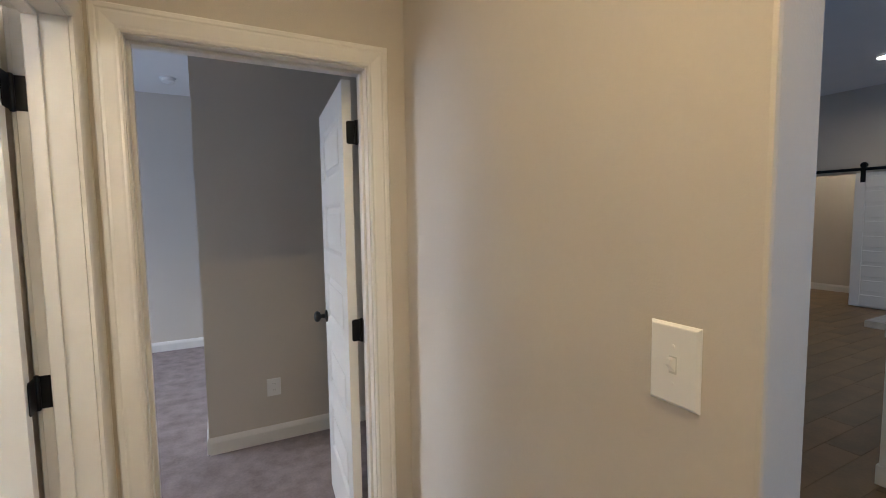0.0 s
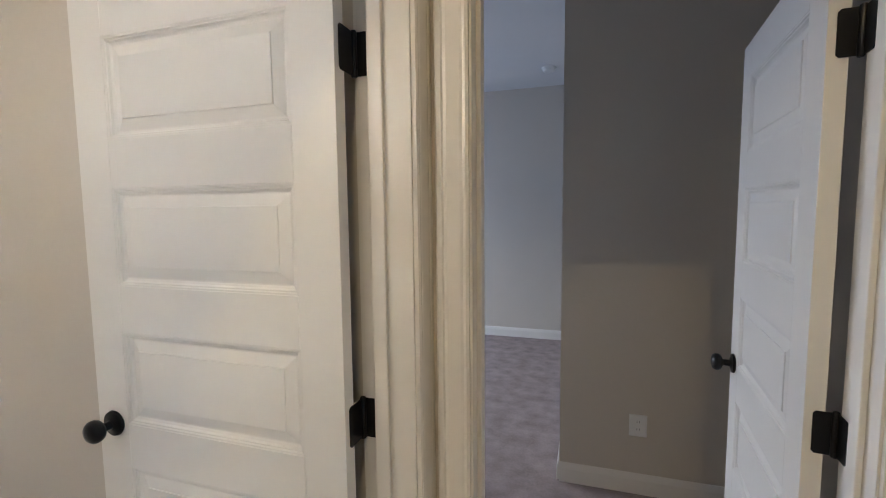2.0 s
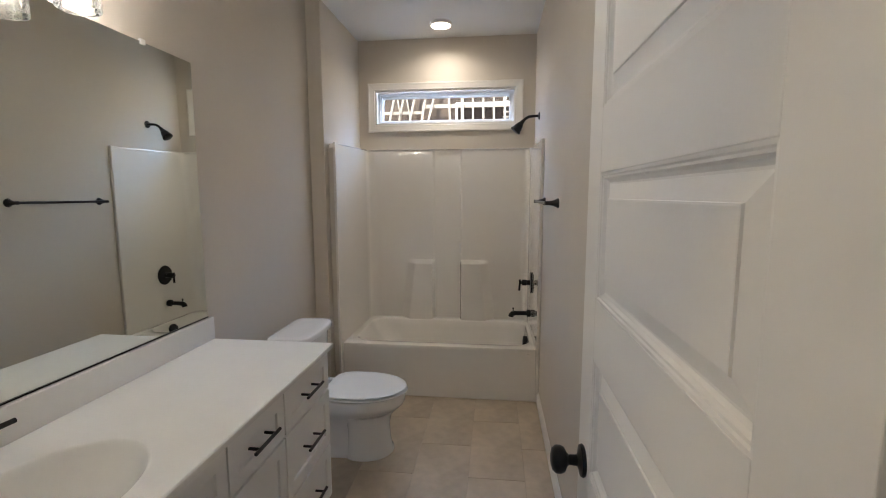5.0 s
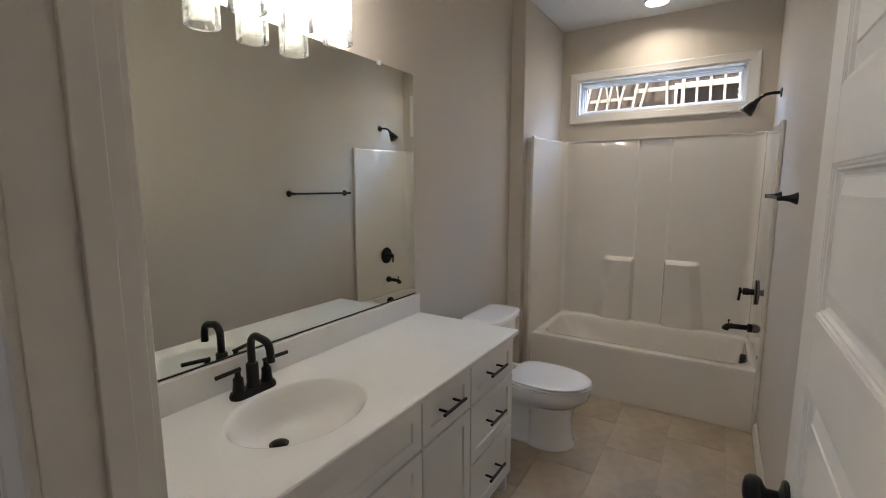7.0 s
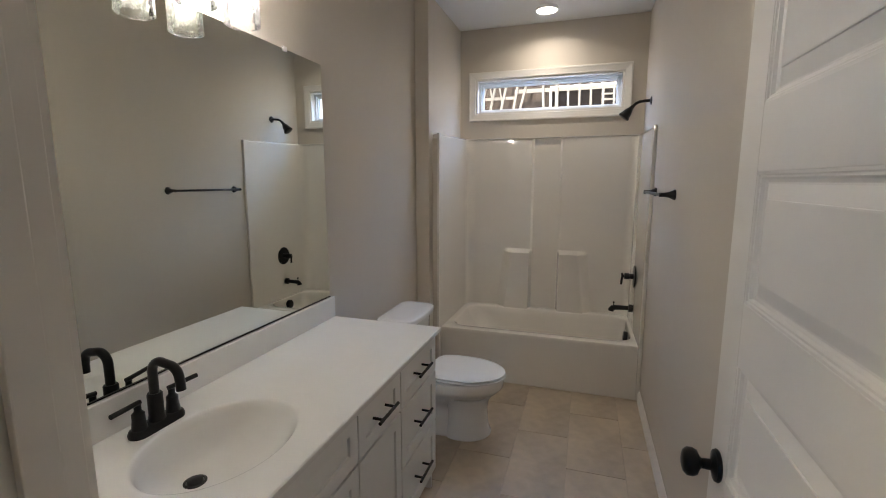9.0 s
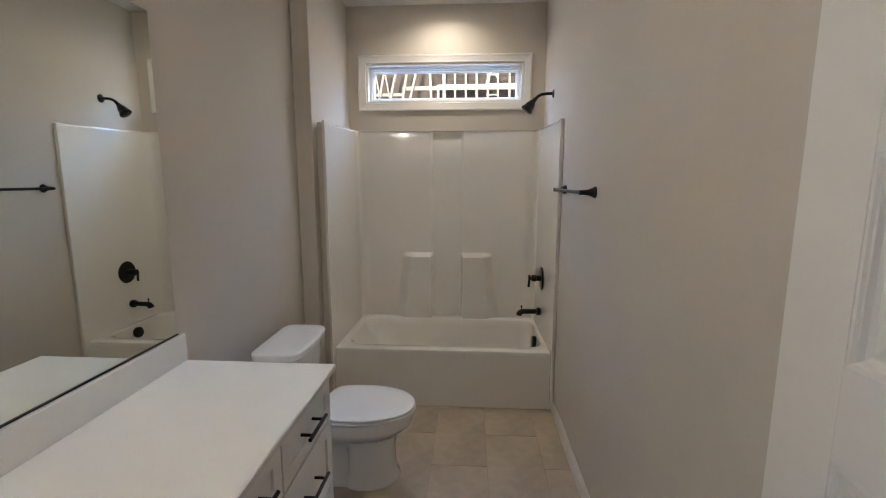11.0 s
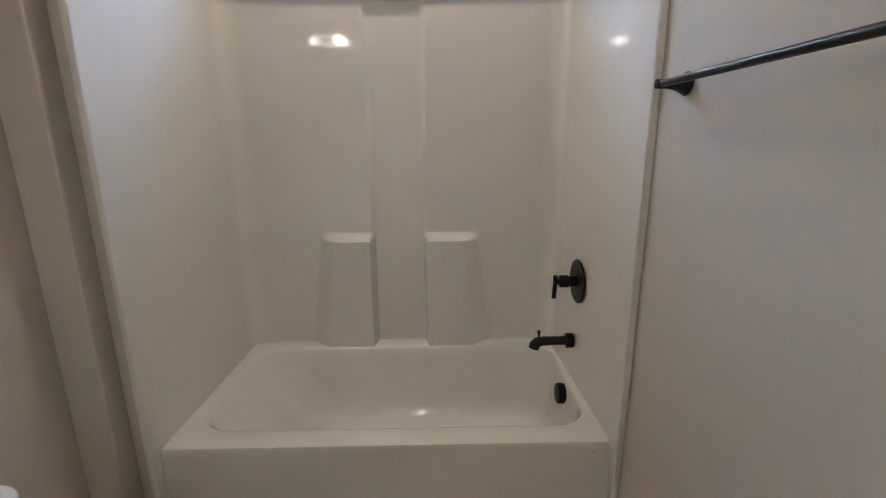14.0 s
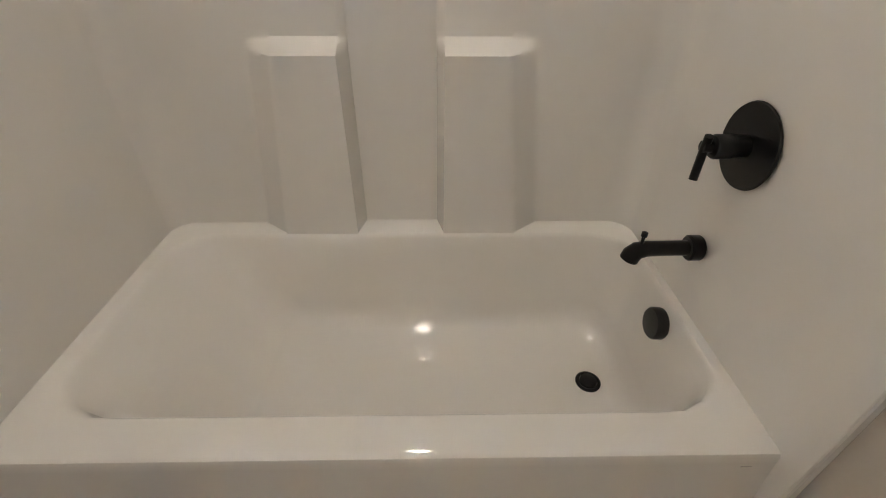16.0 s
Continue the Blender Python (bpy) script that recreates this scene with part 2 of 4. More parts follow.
H = CEILING + 0.05
structure("wall_south", boxes(((WEST - 0.14, SOUTH - 0.115, 0), (EAST_IN, SOUTH, H)), ((JOG, SOUTH, 0), (WEST - 0.14, ALCOVE_S, H)), ((-3.64, ALCOVE_S, 0), (WEST - 0.14, 1.286, 1.83))), PAINT, "greige painted wall behind mirror and toilet", "wall", 0.006)
structure("wall_north", boxes(((WEST - 0.14, NORTH, 0), (DB0 - 0.018, NORTH_OUT, H)), ((DB0 - 0.018, NORTH, HEAD + 0.018), (DB1 + 0.018, NORTH_OUT, H)), ((DB1 + 0.018, NORTH, 0), (1.6, NORTH_OUT, H))), PAINT, "greige painted wall between bathroom, hall and bedroom", "wall")
structure("wall_west", boxes(((WEST, ALCOVE_S, WV1), (WEST - 0.14, NORTH, H)), ((WEST, ALCOVE_S, 1.884), (WEST - 0.14, NORTH, WV0)), ((WEST, ALCOVE_S, WV0), (WEST - 0.14, WU0, WV1)), ((WEST, WU1, WV0), (WEST - 0.14, NORTH, WV1)), ((WEST - 0.06, ALCOVE_S, 0), (WEST - 0.14, NORTH, 1.884))), PAINT, "greige painted end wall above the bathtub", "wall")
structure("wall_east", boxes(((EAST_IN, -1.5, 0), (EAST_OUT, DA0 - 0.018, H)), ((EAST_IN, DA0 - 0.018, HEAD + 0.018), (EAST_OUT, DA1 + 0.018, H)), ((EAST_IN, DA1 + 0.018, 0), (EAST_OUT, NORTH, H))), PAINT, "greige painted wall between bathroom and hall", "wall")
structure("wall_hall", boxes(((HALL_E, HALL_END, 0), (HALL_E2, NORTH, H))), PAINT, "greige painted hall wall with an open end", "wall", 0.008)
structure("wall_bedroom_north", boxes(((BED_W, BED_N, 0), (1.6, BED_N + 0.115, H)), ((BED_W, BED_N + 0.115, 0), (BED_W + 0.115, BED_FAR, H))), PAINT, "greige painted bedroom wall with an outside corner", "wall")
structure("wall_bedroom_far", boxes(((-4.2, BED_FAR, 0), (1.6, BED_FAR + 0.12, H))), PAINT, "greige painted far wall of the bedroom", "wall")
structure("wall_bedroom_east", boxes(((1.0, NORTH_OUT, 0), (1.12, BED_N, H))), PAINT, "greige painted bedroom closet wall", "wall")
structure("wall_bedroom_west", boxes(((-3.95, NORTH_OUT, 0), (-3.8, 4.5, H)), ((-3.95, 6.3, 0), (-3.8, BED_FAR, H)), ((-3.95, 4.5, 0), (-3.8, 6.3, 0.7)), ((-3.95, 4.5, 2.2), (-3.8, 6.3, H))), PAINT, "greige painted bedroom wall with a window opening", "wall")
LC = 3.25
structure("wall_living_east", boxes(((BARN_X, -4.6, 0), (BARN_X + 0.12, 4.32, LC)), ((BARN_X, 5.4, 0), (BARN_X + 0.12, 7.0, LC)), ((BARN_X, 4.32, 2.0), (BARN_X + 0.12, 5.4, LC))), PAINT, "greige painted living room wall with a wide opening", "wall")
structure("wall_pantry", boxes(((9.55, 3.4, 0), (9.67, 7.0, LC)), ((BARN_X + 0.12, 3.4, 0), (9.55, 3.5, LC)), ((BARN_X + 0.12, 6.9, 0), (9.55, 7.0, LC))), PAINT, "greige painted wall behind the barn door", "wall")
structure("wall_living_north", boxes(((1.6, 7.0, 0), (9.67, 7.12, LC)), ((1.6, NORTH, 0), (1.72, 7.0, LC))), PAINT, "greige painted living room side wall", "wall")
structure("wall_living_south", boxes(((EAST_OUT, -4.72, 0), (5.1, -4.6, LC)), ((7.7, -4.72, 0), (BARN_X, -4.6, LC)), ((5.1, -4.72, 0), (7.7, -4.6, 0.5)), ((5.1, -4.72, 2.5), (7.7, -4.6, LC))), PAINT, "greige painted living room wall with a window opening", "wall")
structure("wall_living_west", boxes(((EAST_IN, -4.72, 0), (EAST_OUT, -1.5, LC)), ((HALL_E2, NORTH, CEILING), (1.6, NORTH_OUT, LC))), PAINT, "greige painted living room end wall", "wall")

structure("ceiling_bathroom", boxes(((WEST - 0.14, SOUTH - 0.1, CEILING), (EAST_IN, NORTH, CEILING + 0.1))), CEIL, "white painted bathroom ceiling", "ceiling")
structure("ceiling_hall", boxes(((EAST_OUT, -1.5, CEILING), (HALL_E2, NORTH, CEILING + 0.1)), ((EAST_OUT, -1.62, CEILING), (HALL_E2, -1.5, LC)), ((HALL_E2 - 0.05, -1.5, CEILING + 0.1), (HALL_E2, NORTH, LC))), CEIL, "white painted hall ceiling", "ceiling")
structure("ceiling_bedroom", boxes(((-3.95, NORTH_OUT, CEILING), (1.6, BED_FAR, CEILING + 0.1))), CEIL, "white painted bedroom ceiling", "ceiling")
structure("ceiling_living", boxes(((EAST_IN, -4.72, LC), (9.67, 7.12, LC + 0.1))), CEIL, "white painted living room ceiling", "ceiling")

structure("floor_bedroom", boxes(((-3.95, NORTH - 0.0, -0.1), (1.6, BED_FAR, 0.0))), CARPET, "grey-brown cut pile carpet", "carpet floor")
floor_living = structure("floor_living", boxes(((EAST_OUT, -4.72, -0.1), (HALL_E2, NORTH, -0.008)), ((HALL_E2, -4.72, -0.1), (9.67, 7.12, -0.008))), PLANK, "brown wood-look plank floor", "floor")
floor_bath = structure("floor_bathroom", boxes(((WEST - 0.14, SOUTH - 0.1, -0.1), (EAST_OUT, NORTH, -0.004))), GROUT, "beige stone-look tile floor with tan grout", "tile floor")

# baseboards
BASE = [(0.0, 0.0), (0.014, 0.0), (0.014, 0.06), (0.011, 0.07), (0.008, 0.078), (0.004, 0.085), (0.0, 0.085)]


def baseboard(a, b, inward, label="white painted baseboard", height=1.0):
    """A moulded board along the floor from a to b."""
    i = Vector((*inward, 0))
    rings = [[Vector((*p, 0)) + i * d + Vector((0, 0, z * height)) for d, z in BASE] for p in (a, b)]
    return tagged(part("baseboard", loft(rings), TRIM), label, "baseboard", kind="structure")


baseboard((-3.60, NORTH), (-1.2 + 0.45, NORTH), (0, -1))
baseboard((JOG, SOUTH), (-2.36, SOUTH), (0, 1))
baseboard((JOG, SOUTH + 0.014), (JOG, ALCOVE_S), (1, 0))
baseboard((BED_W, BED_N), (1.0, BED_N), (0, -1), height=1.25)
baseboard((BED_W, BED_N), (BED_W, BED_FAR), (-1, 0), height=1.25)
baseboard((-3.8, BED_FAR), (BED_W - 0.014, BED_FAR), (0, -1), height=1.25)
baseboard((9.55, 3.5), (9.55, 6.9), (-1, 0), height=1.4)
baseboard((BARN_X, -4.0), (BARN_X, 4.32), (-1, 0), height=1.4)
baseboard((HALL_E, HALL_END + 0.014), (HALL_E, NORTH), (-1, 0))
baseboard((EAST_OUT, -1.4), (EAST_OUT, DA0 - 0.09), (1, 0))


def doorway(u0, u1, across, lo, hi, stop):
    """Jamb lining, stop and casings of an opening; across 'x' means the wall runs along y."""
    def at(u, v, w):
        return (w, u, v) if across == "x" else (u, w, v)
    jamb = bmesh.new()
    for ua, ub, va, vb in ((u0 - 0.018, u0, 0, HEAD + 0.018), (u1, u1 + 0.018, 0, HEAD + 0.018), (u0, u1, HEAD, HEAD + 0.018)):
        put(jamb, at(ua, va, lo), at(ub, vb, hi))
    tagged(part("door_jamb", jamb, TRIM, bevel=0.0015), "white painted door jamb lining", "door jamb", kind="structure")
    st = bmesh.new()
    for ua, ub, va, vb in ((u0, u0 + 0.011, 0, HEAD), (u1 - 0.011, u1, 0, HEAD), (u0 + 0.011, u1 - 0.011, HEAD - 0.011, HEAD)):
        put(st, at(ua, va, stop), at(ub, vb, stop + 0.032))
    tagged(part("door_stop", st, TRIM, bevel=0.002), "white painted door stop strip", "door stop", kind="structure")
    for w, s in ((lo, -1), (hi, 1)):
        bm = sweep_frame(u0 - 0.005, u1 + 0.005, 0.0, HEAD + 0.005, CASING, lambda u, v, d: at(u, v, w + s * d))
        tagged(part("door_casing", bm, TRIM), "white painted moulded door casing", "door casing", kind="structure")


doorway(DA0, DA1, "x", EAST_IN, EAST_OUT, EAST_IN + 0.026)
doorway(DB0, DB1, "y", NORTH, NORTH_OUT, NORTH_OUT - 0.078)


def panel_door(name, label, width, pin, height=1.965):
    """Five-panel door: hinge edge at x 0, leaf along -x, faces at y 0 and 0.035, foot at z 0."""
    door = thing(name, label, "door", kind="structure")
    W, T, st = width, 0.035, 0.100
    tops = [1.857 - 0.341 * i for i in range(5)]
    frames = [(t - 0.228, t) for t in tops]
    zs = [0.0] + [z for a, b in frames[::-1] for z in (a, b)] + [height]
    leaf = boxes(((-W, 0, 0), (-W + st, T, height)), ((-st, 0, 0), (0, T, height)), ((-W + st, 0.0135, 0), (-st, T - 0.0135, height)))
    for a, b in zip(zs[::2], zs[1::2]):
        put(leaf, (-W + st, 0, a), (-st, T, b))
    part("leaf", leaf, DOOR, door, bevel=0.0012)
    for a, b in frames:
        bm = bmesh.new()
        for side in (0, 1):
            def y(d):
                return d if side == 0 else T - d
            rings = []
            for ins, d in ((0.0, 0.001), (0.004, 0.0015), (0.006, 0.0040), (0.009, 0.0046), (0.012, 0.0095), (0.017, 0.0125), (0.020, 0.0125), (0.044, 0.0055), (0.0448, 0.0030), (0.047, 0.0026)):
                rings.append([(-W + st + ins, y(d), a + ins), (-st - ins, y(d), a + ins), (-st - ins, y(d), b - ins), (-W + st + ins, y(d), b - ins)])
            loft(rings, False, True, True, bm)
        part("panel", bm, DOOR, door)
    for z in (0.25, 1.016, 1.772):
        hinge = part("hinge", lathe([(0.0, -0.046), (0.005, -0.046), (0.0065, -0.043), (0.0065, 0.043), (0.005, 0.046), (0.0, 0.048)], (0.004, pin, z), (0, 0, 1), 14), BLACK, door, "black hinge barrel", True)
        plate = bmesh.new()
        ring = [[(0.001 + k * 0.002, yy, zz) for yy, zz in ((0.014, z - 0.038), (0.019, z - 0.043), (pin - 0.002, z - 0.043), (pin - 0.002, z + 0.043), (0.019, z + 0.043), (0.014, z + 0.038))] for k in (0, 1)]
        loft(ring, bm=plate)
        part("leaf_plate", plate, BLACK, hinge)
        jp = [[(xx, pin + 0.0025 + k * 0.002, zz) for xx, zz in ((0.006, z - 0.043), (0.040, z - 0.043), (0.046, z - 0.037), (0.046, z + 0.037), (0.040, z + 0.043), (0.006, z + 0.043))] for k in (0, 1)]
        part("jamb_plate", loft(jp), BLACK, hinge)
    for s in (-1, 1):
        y0 = 0 if s < 0 else T
        knob = part("knob", lathe([(0.0, 0.0), (0.030, 0.0), (0.032, 0.003), (0.030, 0.008), (0.018, 0.011), (0.011, 0.014), (0.010, 0.030), (0.014, 0.034), (0.024, 0.039), (0.0275, 0.047), (0.027, 0.056), (0.021, 0.063), (0.010, 0.066), (0.0, 0.0665)], (-W + 0.056, y0, 0.945), (0, s, 0)), BLACK, door, "matte black round knob", True)
    return door


door_a = panel_door("door_1", "open white five-panel bathroom door with black knob", 0.700, 0.068)
door_a.matrix_world = pose(EAST_IN - 0.008, 2.622, 0.012)
door_b = panel_door("door_2", "open white five-panel bedroom door with black knob", 0.685, 0.050)
door_b.matrix_world = pose(DB1 - 0.005, NORTH_OUT + 0.006, 0.012, 0, 0, -95.1) @ pose(-0.004, -0.050, 0)

# ---- bathroom window ----
win = thing("window_1", "wide white transom window above the bathtub", "window", kind="structure")


def on_west(u, v, d):
    return (WEST + d, u, v)


WCAS = [(0.0, 0.0), (0.0, 0.008), (0.006, 0.011), (0.012, 0.0105), (0.04, 0.015), (0.048, 0.018), (0.057, 0.018), (0.060, 0.014), (0.060, 0.0)]
part("window_casing", sweep_frame(WU0 - 0.002, WU1 + 0.002, WV0 - 0.002, WV1 + 0.002, WCAS, on_west, True), TRIM, win, "white moulded casing")
part("window_lining", sweep_frame(WU0, WU1, WV0, WV1, [(0.0, 0.0), (-0.012, 0.0), (-0.012, -0.07), (0.0, -0.07)], on_west, True), TRIM, win)
part("window_frame", sweep_frame(WU0, WU1, WV0, WV1, [(0.0, -0.06), (-0.030, -0.06), (-0.030, -0.075), (-0.042, -0.078), (-0.042, -0.092), (-0.050, -0.098), (-0.050, -0.12), (0.0, -0.12)], on_west, True), VINYL, win, "white vinyl window frame")
pane = part("pane", boxes(((WEST - 0.112, WU0 + 0.048, WV0 + 0.048), (WEST - 0.106, WU1 - 0.048, WV1 - 0.048))), GLASS, win, "clear glass pane")
pane.visible_shadow = False

# ---- bathtub and surround ----
FR, BK, SL, SR, TOP, RIM = -3.625, -4.455, 1.305, 2.742, 1.862, 0.378
tub = thing("bathtub_shower", "glossy white one-piece fibreglass bathtub with tall surround", "bathtub")


def smooth(a, b, x):
    k = max(0.0, min(1.0, (x - a) / (b - a)))
    return k * k * (3 - 2 * k)


def ramp(a, b, x):
    return max(0.0, min(1.0, (x - a) / (b - a)))


def proud(y, z):
    """How far the moulded back wall stands out at a place."""
    side = max(1 - ramp(1.889, 1.908, y), ramp(2.130, 2.149, y))
    d = 0.013 * side
    k = 0.060 * max(0.0, min(1.0, (z - RIM) / 0.52))
    left = ramp(1.598 + k, 1.676 + k, y)
    right = 1 - ramp(2.364 - k, 2.442 - k, y)
    block = max(left * (1 - ramp(1.889, 1.908, y)), ramp(2.130, 2.149, y) * right)
    d += 0.062 * block * (1 - ramp(0.885, 0.913, z))
    return d


def rise(x, z):
    """The surround's upper edge climbs a little towards the back."""
    return 0.028 * ramp(0.93, TOP, z) * ramp(FR, BK, x)


r = 0.07
path = []
for i in range(13):
    path.append((FR + (BK + r - FR) * i / 12, SL + 0.012 * i / 12, 0, 1))
for i in range(1, 9):
    a = math.pi / 2 * i / 9
    path.append((BK + r - r * math.sin(a), SL + 0.012 + r - r * math.cos(a), math.sin(a), math.cos(a)))
ys = sorted(set([SL + 0.012 + r + (SR - SL - 0.024 - 2 * r) * i / 150 for i in range(151)] + [1.889, 1.908, 2.130, 2.149]))
for y in ys:
    path.append((BK, y, 1, 0))
path += [(x, SL + SR - y, nx, -nyy) for x, y, nx, nyy in path[:21][::-1]]
zz = [RIM - 0.01, RIM] + list(np.linspace(RIM + 0.012, 0.875, 30)) + [0.884, 0.890, 0.893, 0.8965, 0.900, 0.9035, 0.907, 0.910, 0.916] + list(np.linspace(0.93, TOP - 0.04, 20)) + [TOP - 0.022, TOP - 0.012, TOP - 0.010, TOP - 0.008, TOP - 0.006, TOP - 0.004, TOP - 0.002, TOP]
rows = []
for z in zz:
    row = []
    for x, y, nx, nyy in path:
        d = proud(y, z) * nx
        d += 0.018 * nx * smooth(1.25, TOP - 0.02, z)
        d -= 0.010 * (1 - nx) * smooth(TOP - 0.012, TOP, z)
        d += nx * (WEST + 0.005 - BK - d) * smooth(TOP - 0.012, TOP - 0.004, z)
        row.append((x + nx * d, y + nyy * d, z + rise(x, z)))
    rows.append(row)
part("surround", loft(rows, False, False, False), TUBMAT, tub, smooth=True)
back_of = [[(x - 0.010 * nx, y - 0.010 * nyy, z + rise(x, z)) for x, y, nx, nyy in path] for z in (TOP, 1.83)]
part("surround_lip", loft(back_of, False, False, False), TUBMAT, tub)



def basin_ring(x0, x1, y0, y1, rr, z):
    return rounded((x0 + x1) / 2, (y0 + y1) / 2, (x1 - x0) / 2, (y1 - y0) / 2, rr, z, 120)


rings = [basin_ring(BK, FR - 0.043, SL - 0.004, SR + 0.004, 0.004, RIM - 0.03), basin_ring(BK, FR - 0.044, SL - 0.004, SR + 0.004, 0.004, RIM - 0.010), basin_ring(BK, FR - 0.047, SL - 0.004, SR + 0.004, 0.004, RIM - 0.003), basin_ring(BK, FR - 0.054, SL - 0.004, SR + 0.004, 0.004, RIM),
         basin_ring(BK + 0.070, -3.752, 1.350, 2.714, 0.12, RIM), basin_ring(BK + 0.076, -3.760, 1.358, 2.711, 0.12, RIM - 0.004), basin_ring(BK + 0.083, -3.768, 1.370, 2.708, 0.12, RIM - 0.016),
         basin_ring(BK + 0.090, -3.776, 1.395, 2.705, 0.12, RIM - 0.06), basin_ring(BK + 0.105, -3.79, 1.475, 2.695, 0.13, 0.22), basin_ring(BK + 0.118, -3.80, 1.545, 2.68, 0.12, 0.13),
         basin_ring(BK + 0.128, -3.812, 1.578, 2.665, 0.11, 0.093), basin_ring(BK + 0.146, -3.830, 1.606, 2.645, 0.10, 0.072), basin_ring(BK + 0.170, -3.855, 1.635, 2.61, 0.09, 0.064), basin_ring(BK + 0.3, -3.98, 1.9, 2.4, 0.05, 0.058)]
part("basin", loft(rings, False, True), TUBMAT, tub, smooth=True)
ap = []
for x, z in ((FR - 0.002, 0.002), (FR - 0.003, 0.02), (FR - 0.012, 0.06), (FR - 0.030, 0.2), (FR - 0.041, RIM - 0.06), (FR - 0.043, RIM - 0.029)):
    ap.append([(x, SL - 0.006 + (SR - SL + 0.012) * i / 20, z) for i in range(21)])
part("apron", loft(ap, False, False, False), TUBMAT, tub, smooth=True)
for y0, y1 in ((1.284, SL), (SR, 2.766)):
    part("flange", boxes(((FR - 0.065, y0, 0.0), (FR + 0.004, y1, TOP + 0.006))), TUBMAT, tub, "narrow rounded front flange", bevel=0.006)
    part("side_top", boxes(((WEST, ALCOVE_S if y0 < 2 else y0, TOP - 0.03), (FR - 0.03, y1 - (0.002 if y0 < 2 else 0.0), TOP - 0.001))), TUBMAT, tub, bevel=0.004)
part("brand_plate", boxes(((FR - 0.0435, 2.680, 0.340), (FR - 0.0415, 2.70, 0.3425))), CHROME, tub, "tiny grey maker's mark")
part("overflow_cover", lathe([(0.0, 0.0), (0.040, 0.0), (0.042, 0.004), (0.042, 0.024), (0.038, 0.029), (0.02, 0.031), (0.0, 0.031)], (-4.058, 2.7045, 0.310), (0, -1, 0.08)), BLACK, tub, "matte black overflow cover", True)
dr = part("drain", lathe([(0.0, 0.0), (0.036, 0.0), (0.036, 0.003), (0.030, 0.006), (0.026, 0.004), (0.024, 0.010), (0.012, 0.014), (0.0, 0.0145)], (-4.065, 2.566, 0.063), (0, 0, 1)), BLACK, tub, "matte black tub drain", True)

valve = thing("shower_valve", "matte black round shower valve with lever handle", "shower valve")
part("escutcheon", lathe([(0.0, 0.0), (0.083, 0.0), (0.085, 0.003), (0.083, 0.007), (0.04, 0.009), (0.0, 0.009)], (-4.055, SR - 0.010, 0.795), (0, -1, 0), 40), BLACK, valve, smooth=True)
hub = part("hub", lathe([(0.0, 0.0), (0.021, 0.0), (0.021, 0.03), (0.024, 0.032), (0.024, 0.062), (0.021, 0.066), (0.012, 0.068), (0.012, 0.086), (0.0, 0.087)], (-4.055, SR - 0.018, 0.795), (0, -1, 0)), BLACK, valve, smooth=True)
part("lever", tube([(-4.05, SR - 0.100, 0.818), (-4.055, SR - 0.098, 0.795), (-4.045, SR - 0.104, 0.730)], 0.0085), BLACK, valve, smooth=True)

spout = thing("tub_spout", "matte black tub spout with diverter knob", "tub spout")
part("collar", lathe([(0.0, 0.0), (0.028, 0.0), (0.030, 0.003), (0.030, 0.026), (0.026, 0.030), (0.0, 0.030)], (-4.075, SR - 0.009, 0.539), (0, -1, 0)), BLACK, spout, smooth=True)
part("body", tube([(-4.075, SR - 0.032, 0.539), (-4.075, SR - 0.093, 0.538), (-4.075, SR - 0.132, 0.537), (-4.075, SR - 0.152, 0.532), (-4.075, SR - 0.162, 0.520), (-4.075, SR - 0.165, 0.508)], [0.018, 0.018, 0.019, 0.021, 0.0225, 0.022]), BLACK, spout, smooth=True)
part("diverter", lathe([(0.0, 0.0), (0.004, 0.0), (0.004, 0.018), (0.007, 0.020), (0.007, 0.030), (0.0, 0.032)], (-4.075, SR - 0.147, 0.552), (0, 0, 1), 12), BLACK, spout, smooth=True)

head = thing("wall_shower", "matte black bell shower head on a curved arm", "shower head")
HXX = -4.03
part("wall_flange", lathe([(0.0, 0.0), (0.030, 0.0), (0.029, 0.005), (0.018, 0.010), (0.0, 0.010)], (HXX, NORTH, 2.085), (0, -1, 0)), BLACK, head, smooth=True)
part("arm", tube([(HXX, NORTH - 0.004, 2.085), (HXX, NORTH - 0.05, 2.084), (HXX, NORTH - 0.08, 2.080), (HXX, NORTH - 0.105, 2.067), (HXX, NORTH - 0.125, 2.046)], 0.0105), BLACK, head, smooth=True)
part("bell", lathe([(0.0, -0.014), (0.013, -0.014), (0.015, 0.0), (0.016, 0.010), (0.026, 0.028), (0.032, 0.048), (0.036, 0.070), (0.042, 0.078), (0.042, 0.086), (0.036, 0.090), (0.0, 0.090)], (HXX, NORTH - 0.128, 2.043), (0, -0.62, -0.78)), BLACK, head, smooth=True)

# ---- towel bar ----
bar = thing("towel_bar", "matte black towel bar on the bathroom wall", "towel bar")
BZ = 1.448
for x in (-3.50, -2.875):
    part("post", lathe([(0.0, 0.0), (0.026, 0.0), (0.027, 0.004), (0.022, 0.012), (0.014, 0.030), (0.011, 0.050), (0.011, 0.072), (0.0, 0.074)], (x, NORTH, BZ), (0, -1, 0)), BLACK, bar, smooth=True)
part("rod", tube([(-3.515, NORTH - 0.062, BZ), (-2.86, NORTH - 0.062, BZ)], 0.0085), BLACK, bar, smooth=True)

# ---- toilet ----
toilet = thing("toilet", "white two-piece toilet with closed lid", "toilet")
TX = -2.92


